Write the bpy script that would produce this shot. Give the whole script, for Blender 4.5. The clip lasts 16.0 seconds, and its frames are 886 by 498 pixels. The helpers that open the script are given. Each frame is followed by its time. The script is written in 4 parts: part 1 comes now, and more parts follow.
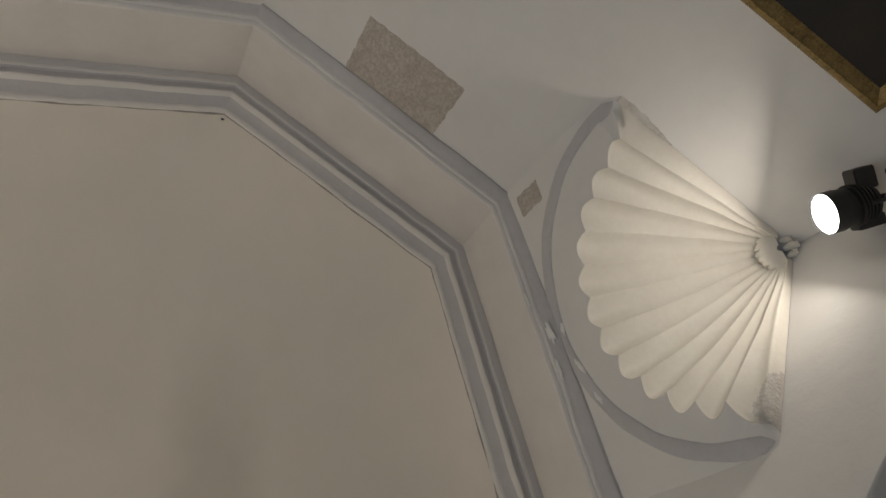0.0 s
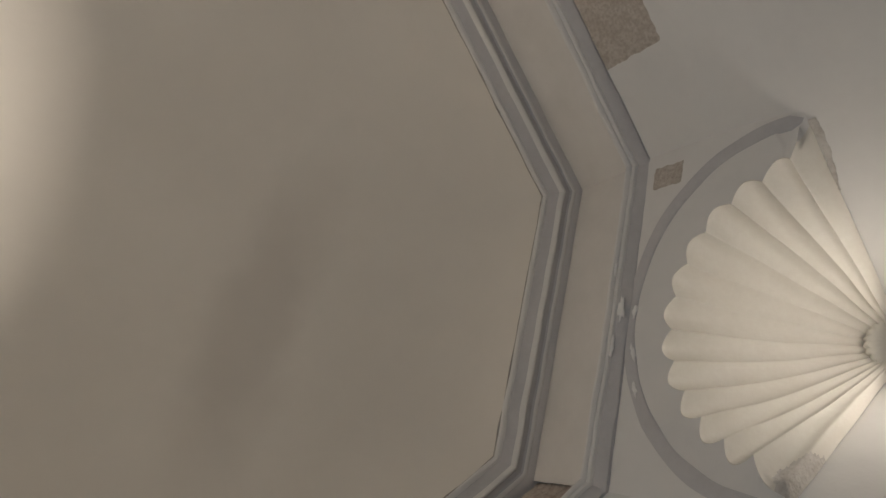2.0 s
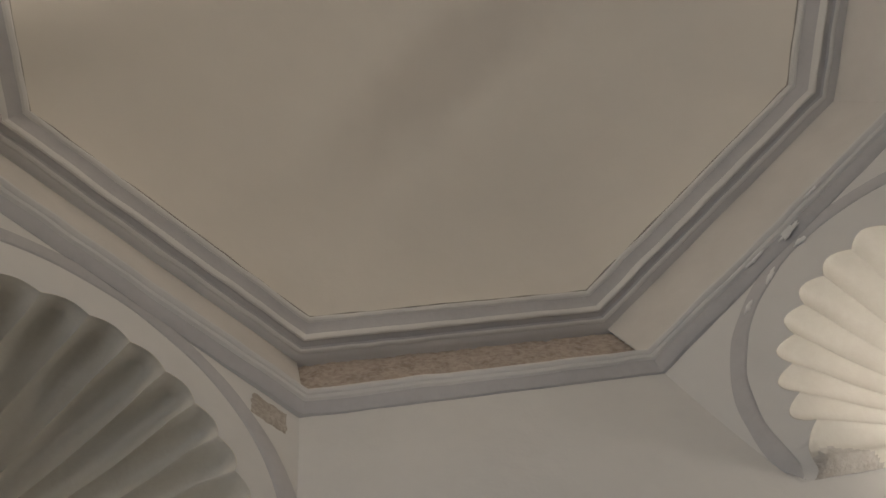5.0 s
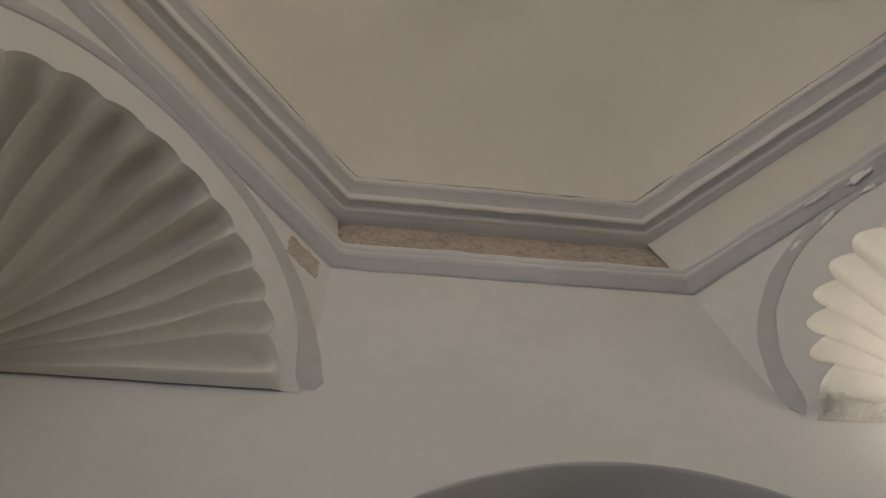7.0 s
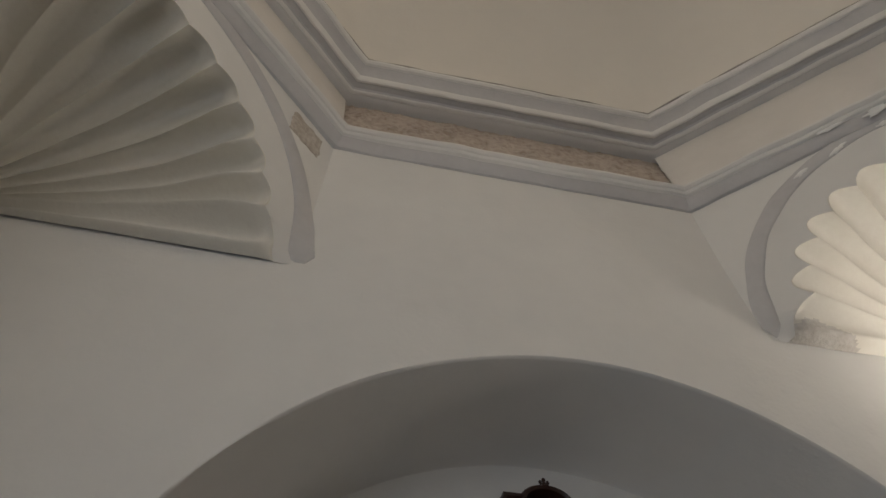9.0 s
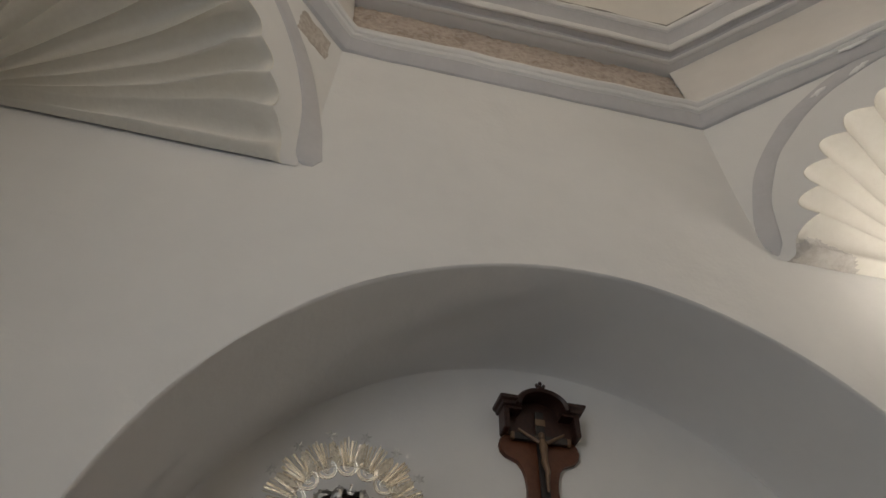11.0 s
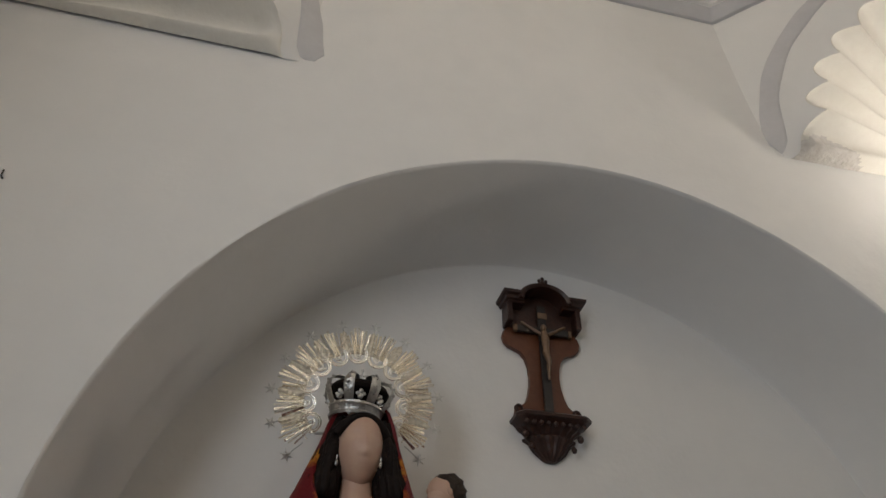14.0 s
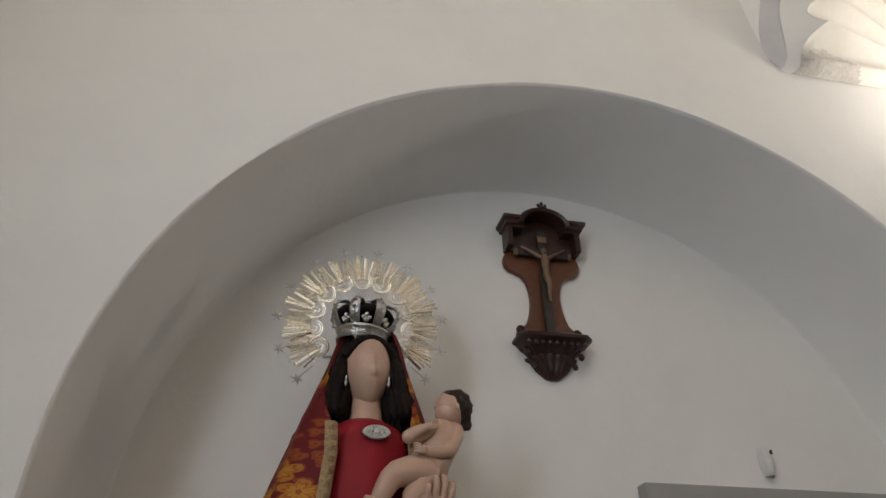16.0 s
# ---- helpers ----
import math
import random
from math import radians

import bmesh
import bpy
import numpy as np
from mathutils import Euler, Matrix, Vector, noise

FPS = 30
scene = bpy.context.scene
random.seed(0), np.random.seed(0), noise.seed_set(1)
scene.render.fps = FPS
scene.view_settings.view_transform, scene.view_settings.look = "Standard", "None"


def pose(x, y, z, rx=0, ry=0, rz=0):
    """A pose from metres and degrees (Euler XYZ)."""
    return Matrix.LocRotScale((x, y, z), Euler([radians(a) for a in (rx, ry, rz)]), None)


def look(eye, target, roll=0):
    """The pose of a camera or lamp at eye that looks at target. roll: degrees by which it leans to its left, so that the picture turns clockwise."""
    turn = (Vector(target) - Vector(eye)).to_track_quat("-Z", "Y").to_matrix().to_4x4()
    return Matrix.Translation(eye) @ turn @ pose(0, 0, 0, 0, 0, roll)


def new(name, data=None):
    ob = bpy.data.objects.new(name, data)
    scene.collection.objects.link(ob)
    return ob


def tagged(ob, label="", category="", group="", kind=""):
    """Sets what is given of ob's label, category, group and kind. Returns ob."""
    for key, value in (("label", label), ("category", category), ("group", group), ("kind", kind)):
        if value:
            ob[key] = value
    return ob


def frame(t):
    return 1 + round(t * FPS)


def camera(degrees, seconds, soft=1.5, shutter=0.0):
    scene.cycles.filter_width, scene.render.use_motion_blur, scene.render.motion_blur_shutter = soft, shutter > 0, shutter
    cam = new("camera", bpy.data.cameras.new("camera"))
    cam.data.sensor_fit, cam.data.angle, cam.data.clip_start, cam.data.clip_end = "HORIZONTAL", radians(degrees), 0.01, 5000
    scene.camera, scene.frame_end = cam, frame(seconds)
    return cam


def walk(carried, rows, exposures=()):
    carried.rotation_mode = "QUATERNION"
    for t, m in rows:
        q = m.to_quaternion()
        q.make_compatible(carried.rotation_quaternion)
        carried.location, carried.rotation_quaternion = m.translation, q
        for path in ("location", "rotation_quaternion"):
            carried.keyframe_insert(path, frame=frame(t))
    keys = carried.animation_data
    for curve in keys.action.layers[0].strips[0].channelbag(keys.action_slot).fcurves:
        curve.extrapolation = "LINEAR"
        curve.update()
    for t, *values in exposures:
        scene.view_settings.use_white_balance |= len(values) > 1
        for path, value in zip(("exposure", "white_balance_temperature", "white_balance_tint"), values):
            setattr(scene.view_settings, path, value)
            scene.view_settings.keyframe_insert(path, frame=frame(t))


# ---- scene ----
cam = camera(66.77, 16.0)
PATH = [
    (0.0, pose(-0.887, -1.868, 1.845, -146.85, 26.75, 63.13)),
    (0.5, pose(-0.866, -1.893, 1.827, -152.31, 27.85, 54.52)),
    (1.0, pose(-0.855, -1.899, 1.820, -158.16, 28.33, 47.14)),
    (1.5, pose(-0.867, -1.871, 1.819, -163.60, 28.16, 39.76)),
    (2.0, pose(-0.867, -1.836, 1.840, -169.31, 28.27, 31.75)),
    (2.5, pose(-0.866, -1.794, 1.857, -175.15, 27.03, 24.24)),
    (3.0, pose(-0.880, -1.755, 1.834, -179.92, 24.56, 17.75)),
    (3.5, pose(-0.893, -1.754, 1.780, 174.18, 21.38, 11.48)),
    (4.0, pose(-0.876, -1.747, 1.767, 169.94, 18.12, 7.51)),
    (6.5, pose(-0.818, -1.658, 1.710, 155.32, 5.03, -5.81)),
    (7.0, pose(-0.807, -1.645, 1.700, 153.07, 3.95, -7.09)),
    (7.5, pose(-0.790, -1.643, 1.686, 150.59, 2.70, -8.86)),
    (8.0, pose(-0.771, -1.649, 1.675, 148.33, 1.50, -10.09)),
    (8.5, pose(-0.756, -1.646, 1.665, 146.05, 0.82, -10.99)),
    (9.0, pose(-0.752, -1.643, 1.657, 144.23, 0.25, -11.67)),
    (11.5, pose(-0.757, -1.623, 1.615, 135.59, -1.47, -12.97)),
    (12.0, pose(-0.764, -1.618, 1.607, 134.30, -1.62, -13.04)),
    (12.5, pose(-0.779, -1.615, 1.606, 132.81, -1.52, -13.19)),
    (13.0, pose(-0.777, -1.613, 1.601, 131.79, -1.50, -13.20)),
    (13.5, pose(-0.777, -1.615, 1.593, 130.54, -1.28, -13.00)),
    (14.0, pose(-0.779, -1.608, 1.580, 129.22, -0.99, -12.93)),
    (14.5, pose(-0.778, -1.600, 1.568, 127.73, -0.55, -12.62)),
    (15.0, pose(-0.780, -1.598, 1.560, 126.40, -0.07, -12.33)),
    (15.5, pose(-0.781, -1.597, 1.550, 125.06, 0.34, -12.09)),
    (16.0, pose(-0.784, -1.595, 1.540, 123.85, 0.58, -11.99)),
]
EXPO = [(0.0, 0.30, 6300, 12), (2.0, 0.20, 6350, 13), (4.0, 0.36, 6380, 13), (7.0, 0.52, 6360, 13), (9.0, 0.52, 6340, 12), (11.5, 0.84, 6300, 12), (14.0, 1.07, 6240, 12), (15.0, 1.17, 6200, 12), (16.0, 1.42, 6170, 12)]
walk(cam, PATH, EXPO)

# ---- light ----
world = bpy.data.worlds.new("world")
scene.world = world
world.use_nodes = True
wn = world.node_tree.nodes
sky = wn.new("ShaderNodeTexSky")
sky.sky_type, sky.sun_disc, sky.sun_elevation, sky.sun_rotation = "NISHITA", False, radians(40), radians(150)
world.node_tree.links.new(sky.outputs["Color"], wn["Background"].inputs["Color"])
wn["Background"].inputs["Strength"].default_value = 0.1

XW_WIN = -2.40
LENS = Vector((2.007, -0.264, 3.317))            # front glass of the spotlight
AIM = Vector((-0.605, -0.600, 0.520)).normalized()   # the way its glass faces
BEAM = Vector((-0.635, -0.65, 0.395)).normalized()  # its reflector throws the beam a little lower, to the far side of the dome


def lamp(name, kind, m, power, colour, **values):
    data = bpy.data.lights.new(name, kind)
    data.energy, data.color = power, colour
    for key, value in values.items():
        setattr(data, key, value)
    ob = new(name, data)
    ob.matrix_world = m
    return ob


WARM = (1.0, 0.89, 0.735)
lamp("spot_spill", "SPOT", look(LENS + AIM * 0.012, LENS + AIM), 1.0, WARM, spot_size=radians(179.5), spot_blend=0.07, shadow_soft_size=0.06)
lamp("glass_face", "AREA", look(LENS + AIM * 0.010, LENS + AIM), 4.1, WARM, shape="DISK", size=0.18)
# added point lamp ahead of the glass, to brighten the hub behind it
lamp("glass_fill", "POINT", Matrix.Translation(LENS + AIM * 0.045), 0.45, WARM, shadow_soft_size=0.04)
lamp("spot_beam", "SPOT", look(LENS + AIM * 0.014, LENS + AIM * 0.014 + BEAM), 850, WARM, spot_size=radians(48), spot_blend=1.0, shadow_soft_size=0.05)
lamp("window_daylight", "AREA", look((XW_WIN, -2.75, 2.55), (2.0, -2.85, 2.75)), 17.5, (0.90, 0.96, 1.0), shape="RECTANGLE", size=1.1, size_y=1.9)

# ---- materials ----
def mat(name, base, rough=0.8, metal=0.0, spec=0.5, alt=None, scale=6.0, mix=0.5, bump=0.1, bump_scale=60.0, alt2=None, scale2=40.0, mix2=0.3, sharp=0.35, lump=0.0):
    m = bpy.data.materials.new(name)
    m.use_nodes = True
    n, l = m.node_tree.nodes, m.node_tree.links
    b = n["Principled BSDF"]
    b.inputs["Roughness"].default_value, b.inputs["Metallic"].default_value = rough, metal
    b.inputs["Specular IOR Level"].default_value = spec
    co = n.new("ShaderNodeTexCoord")
    col = None

    def tint(previous, colour, sc, amount, width):
        t = n.new("ShaderNodeTexNoise")
        t.inputs["Scale"].default_value, t.inputs["Detail"].default_value, t.inputs["Roughness"].default_value = sc, 6, 0.6
        l.new(co.outputs["Object"], t.inputs["Vector"])
        r = n.new("ShaderNodeMapRange")
        r.inputs["From Min"].default_value, r.inputs["From Max"].default_value = 0.5 - width / 2, 0.5 + width / 2
        r.inputs["To Max"].default_value = amount
        l.new(t.outputs["Fac"], r.inputs["Value"])
        x = n.new("ShaderNodeMix")
        x.data_type = "RGBA"
        x.inputs[7].default_value = (*colour, 1)
        l.new(r.outputs["Result"], x.inputs["Factor"])
        if previous is None:
            x.inputs[6].default_value = (*base, 1)
        else:
            l.new(previous, x.inputs[6])
        return x.outputs[2]

    if alt:
        col = tint(None, alt, scale, mix, sharp)
        if alt2:
            col = tint(col, alt2, scale2, mix2, sharp)
        l.new(col, b.inputs["Base Color"])
    else:
        b.inputs["Base Color"].default_value = (*base, 1)
    if bump:
        t = n.new("ShaderNodeTexNoise")
        t.inputs["Scale"].default_value, t.inputs["Detail"].default_value = bump_scale, 5
        l.new(co.outputs["Object"], t.inputs["Vector"])
        k = n.new("ShaderNodeBump")
        k.inputs["Strength"].default_value, k.inputs["Distance"].default_value = bump, 0.01
        l.new(t.outputs["Fac"], k.inputs["Height"])
        if lump:
            t2 = n.new("ShaderNodeTexNoise")
            t2.inputs["Scale"].default_value, t2.inputs["Detail"].default_value = 3.5, 2
            l.new(co.outputs["Object"], t2.inputs["Vector"])
            k2 = n.new("ShaderNodeBump")
            k2.inputs["Strength"].default_value, k2.inputs["Distance"].default_value = lump, 0.05
            l.new(t2.outputs["Fac"], k2.inputs["Height"])
            l.new(k2.outputs["Normal"], k.inputs["Normal"])
        l.new(k.outputs["Normal"], b.inputs["Normal"])
    return m


PLASTER = mat("white_plaster", (0.825, 0.812, 0.787), 0.85, alt=(0.765, 0.75, 0.725), scale=1.6, mix=0.8, alt2=(0.85, 0.835, 0.80), scale2=9, mix2=0.35, bump=0.12, bump_scale=45, lump=0.18)
DOME = mat("dome_plaster", (0.84, 0.80, 0.735), 0.88, alt=(0.765, 0.725, 0.665), scale=0.9, mix=0.8, alt2=(0.82, 0.775, 0.70), scale2=4, mix2=0.4, bump=0.08, bump_scale=30, lump=0.12)
FRIEZE = mat("frieze_plaster", (0.82, 0.785, 0.74), 0.85, alt=(0.72, 0.685, 0.64), scale=2.5, mix=0.7, bump=0.1, bump_scale=40, lump=0.2)
SHELL = mat("shell_plaster", (0.83, 0.80, 0.725), 0.75, alt=(0.77, 0.73, 0.65), scale=5, mix=0.6, alt2=(0.58, 0.52, 0.43), scale2=30, mix2=0.12, bump=0.15, bump_scale=50, lump=0.1)
GREY = mat("grey_paint", (0.60, 0.588, 0.592), 0.75, alt=(0.54, 0.53, 0.533), scale=4, mix=0.8, alt2=(0.65, 0.64, 0.64), scale2=25, mix2=0.4, bump=0.12, bump_scale=50, lump=0.2)
PALE = mat("pale_grey_paint", (0.69, 0.675, 0.665), 0.75, alt=(0.63, 0.615, 0.605), scale=5, mix=0.7, bump=0.1, bump_scale=50, lump=0.2)
STONE = mat("bare_render", (0.52, 0.44, 0.37), 0.95, alt=(0.37, 0.295, 0.24), scale=9, mix=0.8, alt2=(0.66, 0.59, 0.52), scale2=26, mix2=0.6, bump=1.0, bump_scale=42, lump=0.3, sharp=0.2)
PATCH = mat("bare_grey_render", (0.65, 0.60, 0.54), 0.95, alt=(0.55, 0.495, 0.435), scale=9, mix=0.8, alt2=(0.36, 0.30, 0.24), scale2=48, mix2=0.45, bump=1.0, bump_scale=50, lump=0.4, sharp=0.2)
CHIP = mat("chipped_plaster", (0.90, 0.895, 0.88), 0.6, alt=(0.84, 0.82, 0.79), scale=30, bump=0.4, bump_scale=70)
CRUMB = mat("crumbling_render", (0.70, 0.67, 0.62), 0.95, alt=(0.54, 0.50, 0.45), scale=14, mix=0.8, alt2=(0.70, 0.67, 0.63), scale2=45, mix2=0.5, bump=0.9, bump_scale=60, lump=0.3, sharp=0.2)
JOINT = mat("dusty_joint", (0.50, 0.465, 0.42), 0.95, alt=(0.38, 0.345, 0.31), scale=12, mix=0.9, bump=0.3)
FILIGREE = mat("silver_filigree", (0.62, 0.61, 0.58), 0.38, 0.9, alt=(0.16, 0.15, 0.14), scale=170, mix=0.9, bump=0.9, bump_scale=190, sharp=0.15)
WOOD = mat("dark_walnut", (0.034, 0.013, 0.009), 0.40, alt=(0.022, 0.009, 0.007), scale=14, mix=0.8, alt2=(0.08, 0.03, 0.016), scale2=60, mix2=0.4, bump=0.15, bump_scale=90)
WOODLIT = mat("red_walnut", (0.13, 0.040, 0.016), 0.34, alt=(0.06, 0.020, 0.010), scale=7, mix=0.7, alt2=(0.18, 0.065, 0.03), scale2=50, mix2=0.4, bump=0.12, bump_scale=90)
EBONY = mat("ebonised_wood", (0.022, 0.018, 0.016), 0.4, alt=(0.05, 0.04, 0.035), scale=30, bump=0.1)
IVORY = mat("aged_ivory", (0.22, 0.135, 0.075), 0.40, alt=(0.11, 0.06, 0.032), scale=40, mix=0.7, bump=0.1)
SILVER = mat("silver", (0.56, 0.55, 0.53), 0.30, 1.0, alt=(0.25, 0.24, 0.22), scale=35, mix=0.7, bump=0.35, bump_scale=120)
BRIGHT = mat("bright_silver", (0.84, 0.83, 0.80), 0.42, 0.75, alt=(0.45, 0.44, 0.42), scale=60, mix=0.7, bump=0.3, bump_scale=120)
DULLGILT = mat("dull_gilt", (0.80, 0.74, 0.62), 0.50, 0.85, alt=(0.52, 0.46, 0.36), scale=60, mix=0.8, bump=0.8, bump_scale=120)
GILT = mat("silver_gilt", (0.98, 0.945, 0.87), 0.27, 1.0, alt=(0.90, 0.84, 0.72), scale=14, mix=0.7, bump=0.35, bump_scale=110)
GOLDFRAME = mat("gilded_frame", (0.33, 0.22, 0.075), 0.45, 0.6, alt=(0.13, 0.085, 0.035), scale=22, mix=0.9, alt2=(0.48, 0.36, 0.15), scale2=60, mix2=0.5, bump=0.7, bump_scale=60)
CANVAS = mat("dark_oil_canvas", (0.018, 0.014, 0.009), 0.5, alt=(0.03, 0.024, 0.014), scale=4, mix=0.8, alt2=(0.01, 0.008, 0.007), scale2=1.5, mix2=0.7, bump=0.2, bump_scale=150)
BLACK = mat("black_enamel", (0.028, 0.027, 0.025), 0.5, alt=(0.05, 0.046, 0.04), scale=18, mix=0.6, bump=0.1)
SKIN = mat("painted_wood_skin", (0.54, 0.37, 0.275), 0.42, alt=(0.48, 0.27, 0.19), scale=11, mix=0.7, alt2=(0.52, 0.35, 0.26), scale2=35, mix2=0.3, bump=0.06)
HAIR = mat("dark_hair", (0.010, 0.007, 0.006), 0.6, spec=0.12, alt=(0.02, 0.012, 0.009), scale=50, mix=0.7, bump=0.5, bump_scale=70)
CURLS = mat("brown_curls", (0.045, 0.032, 0.023), 0.65, spec=0.2, alt=(0.025, 0.018, 0.014), scale=45, bump=0.9, bump_scale=55)
RED = mat("red_silk", (0.29, 0.008, 0.018), 0.6, spec=0.3, alt=(0.22, 0.005, 0.012), scale=7, mix=0.8, bump=0.06, bump_scale=260, lump=0.15)
TRIM = mat("gold_braid", (0.38, 0.26, 0.12), 0.5, 0.3, alt=(0.2, 0.10, 0.05), scale=60, mix=0.8, alt2=(0.55, 0.43, 0.24), scale2=90, mix2=0.5, bump=0.9, bump_scale=90)
BOARD = mat("grey_board", (0.36, 0.35, 0.33), 0.7, alt=(0.32, 0.31, 0.295), scale=5, mix=0.7, bump=0.05)
PLASTIC = mat("white_plastic", (0.60, 0.59, 0.58), 0.4, alt=(0.7, 0.69, 0.67), scale=20, bump=0.0)
# for the unseen south wall: darker, so it bounces less light into the recess
OCHRE = mat("low_bounce_ochre", (0.36, 0.30, 0.22), 0.85, alt=(0.28, 0.23, 0.17), scale=3, mix=0.8, bump=0.2)
FLOOR = mat("stone_floor", (0.15, 0.13, 0.11), 0.6, alt=(0.11, 0.095, 0.08), scale=3, mix=0.8, bump=0.15)


def add_streak(m, centre, turn, size, colour, amount):
    """A long soft streak of another tone, laid over the material's colour."""
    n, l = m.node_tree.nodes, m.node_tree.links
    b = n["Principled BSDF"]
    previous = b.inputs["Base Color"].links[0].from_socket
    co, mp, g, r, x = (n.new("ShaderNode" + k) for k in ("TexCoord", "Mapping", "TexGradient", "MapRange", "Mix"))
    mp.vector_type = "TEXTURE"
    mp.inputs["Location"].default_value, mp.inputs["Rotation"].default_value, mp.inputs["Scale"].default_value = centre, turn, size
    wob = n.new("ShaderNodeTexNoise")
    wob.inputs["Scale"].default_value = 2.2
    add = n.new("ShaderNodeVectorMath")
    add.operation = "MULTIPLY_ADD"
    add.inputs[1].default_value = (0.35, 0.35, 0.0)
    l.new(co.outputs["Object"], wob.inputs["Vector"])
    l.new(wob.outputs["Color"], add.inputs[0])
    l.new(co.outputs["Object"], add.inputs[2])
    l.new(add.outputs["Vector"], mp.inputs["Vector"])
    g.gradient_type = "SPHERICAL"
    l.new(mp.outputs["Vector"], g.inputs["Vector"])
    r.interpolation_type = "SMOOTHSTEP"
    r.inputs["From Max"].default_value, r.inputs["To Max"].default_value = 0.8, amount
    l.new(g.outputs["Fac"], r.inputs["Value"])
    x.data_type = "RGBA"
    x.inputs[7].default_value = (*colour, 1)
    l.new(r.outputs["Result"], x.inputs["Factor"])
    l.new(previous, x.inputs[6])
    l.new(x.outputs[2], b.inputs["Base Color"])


# one long, soft, darker streak across the dome
add_streak(DOME, (0.48, -1.42, 6.8), (0, 0, radians(-38)), (1.75, 0.50, 3.0), (0.50, 0.46, 0.42), 0.42)


def brocade():
    m = mat("flowered_brocade", (0.15, 0.007, 0.010), 0.6, spec=0.3, alt=(0.10, 0.005, 0.008), scale=8, mix=0.8, bump=0.25, bump_scale=160)
    n, l = m.node_tree.nodes, m.node_tree.links
    b = n["Principled BSDF"]
    red = b.inputs["Base Color"].links[0].from_socket
    co, sp = n.new("ShaderNodeTexCoord"), n.new("ShaderNodeSeparateXYZ")
    l.new(co.outputs["Object"], sp.inputs["Vector"])

    def calc(op, p, q=0.0, c=0.0):
        k = n.new("ShaderNodeMath")
        k.operation = op
        for i, v in enumerate((p, q, c)):
            if isinstance(v, (int, float)):
                k.inputs[i].default_value = v
            else:
                l.new(v, k.inputs[i])
        return k.outputs[0]

    flat = n.new("ShaderNodeCombineXYZ")
    l.new(calc("ADD", sp.outputs["X"], calc("MULTIPLY", sp.outputs["Y"], 0.8)), flat.inputs["X"])
    l.new(sp.outputs["Z"], flat.inputs["Y"])
    below = calc("MULTIPLY", calc("LESS_THAN", sp.outputs["Z"], 2.30), 0.85)
    previous = red
    for sc, size, petals, tones in ((30.0, 0.014, 1.5, ((0.20, 0.028, 0.010), (0.28, 0.060, 0.012), (0.17, 0.02, 0.009), (0.31, 0.075, 0.013), (0.15, 0.012, 0.009))),
                                    (9.5, 0.037, 2.5, ((0.25, 0.055, 0.011), (0.45, 0.18, 0.018), (0.30, 0.075, 0.012), (0.50, 0.23, 0.022), (0.25, 0.05, 0.011)))):
        v = n.new("ShaderNodeTexVoronoi")
        v.voronoi_dimensions = "2D"
        v.inputs["Scale"].default_value, v.inputs["Randomness"].default_value = sc, 0.75
        l.new(flat.outputs["Vector"], v.inputs["Vector"])
        d = n.new("ShaderNodeVectorMath")
        d.operation = "SUBTRACT"
        l.new(flat.outputs["Vector"], d.inputs[0])
        l.new(v.outputs["Position"], d.inputs[1])
        ds = n.new("ShaderNodeSeparateXYZ")
        l.new(d.outputs["Vector"], ds.inputs["Vector"])
        angle = calc("ARCTAN2", ds.outputs["Y"], ds.outputs["X"])
        reach = calc("DIVIDE", v.outputs["Distance"], sc)
        lobe = calc("MULTIPLY_ADD", calc("ABSOLUTE", calc("COSINE", calc("MULTIPLY", angle, petals))), 0.42 * size, 0.58 * size)
        f = calc("DIVIDE", reach, lobe)
        inner = calc("MULTIPLY_ADD", calc("ABSOLUTE", calc("SINE", calc("MULTIPLY", angle, petals * 2))), 0.25, 0.5)
        tests = (calc("LESS_THAN", f, 1.0), calc("LESS_THAN", f, 0.88), calc("LESS_THAN", f, inner), calc("LESS_THAN", f, calc("MULTIPLY", inner, 0.8)), calc("LESS_THAN", f, 0.2))
        for test, colour in zip(tests, tones):
            x = n.new("ShaderNodeMix")
            x.data_type = "RGBA"
            x.inputs[7].default_value = (*colour, 1)
            l.new(calc("MULTIPLY", test, below), x.inputs["Factor"])
            l.new(previous, x.inputs[6])
            previous = x.outputs[2]
    l.new(previous, b.inputs["Base Color"])
    return m


BROCADE = brocade()


def glow(name, colour, strength):
    m = bpy.data.materials.new(name)
    m.use_nodes = True
    b = m.node_tree.nodes["Principled BSDF"]
    b.inputs["Emission Color"].default_value, b.inputs["Emission Strength"].default_value = (*colour, 1), strength
    return m


LAMPGLASS = glow("lit_lamp_glass", (1.0, 0.97, 0.9), 9.0)


# ---- mesh helpers ----
def part(name, bm, materials, parent=None, label="", smooth=True, angle=40):
    me = bpy.data.meshes.new(name)
    bmesh.ops.recalc_face_normals(bm, faces=bm.faces)
    bm.to_mesh(me)
    bm.free()
    for m in (materials if isinstance(materials, (list, tuple)) else [materials]):
        me.materials.append(m)
    if smooth:
        me.polygons.foreach_set("use_smooth", [True] * len(me.polygons))
        me.set_sharp_from_angle(angle=radians(angle))
    ob = new(name, me)
    if parent:
        ob.parent = parent
        ob.matrix_parent_inverse = parent.matrix_world.inverted()
    if label:
        ob["label"] = label
    return ob


def empty(name, at):
    ob = new(name)
    ob.matrix_world = Matrix.Translation(at)
    bpy.context.view_layer.update()
    return ob


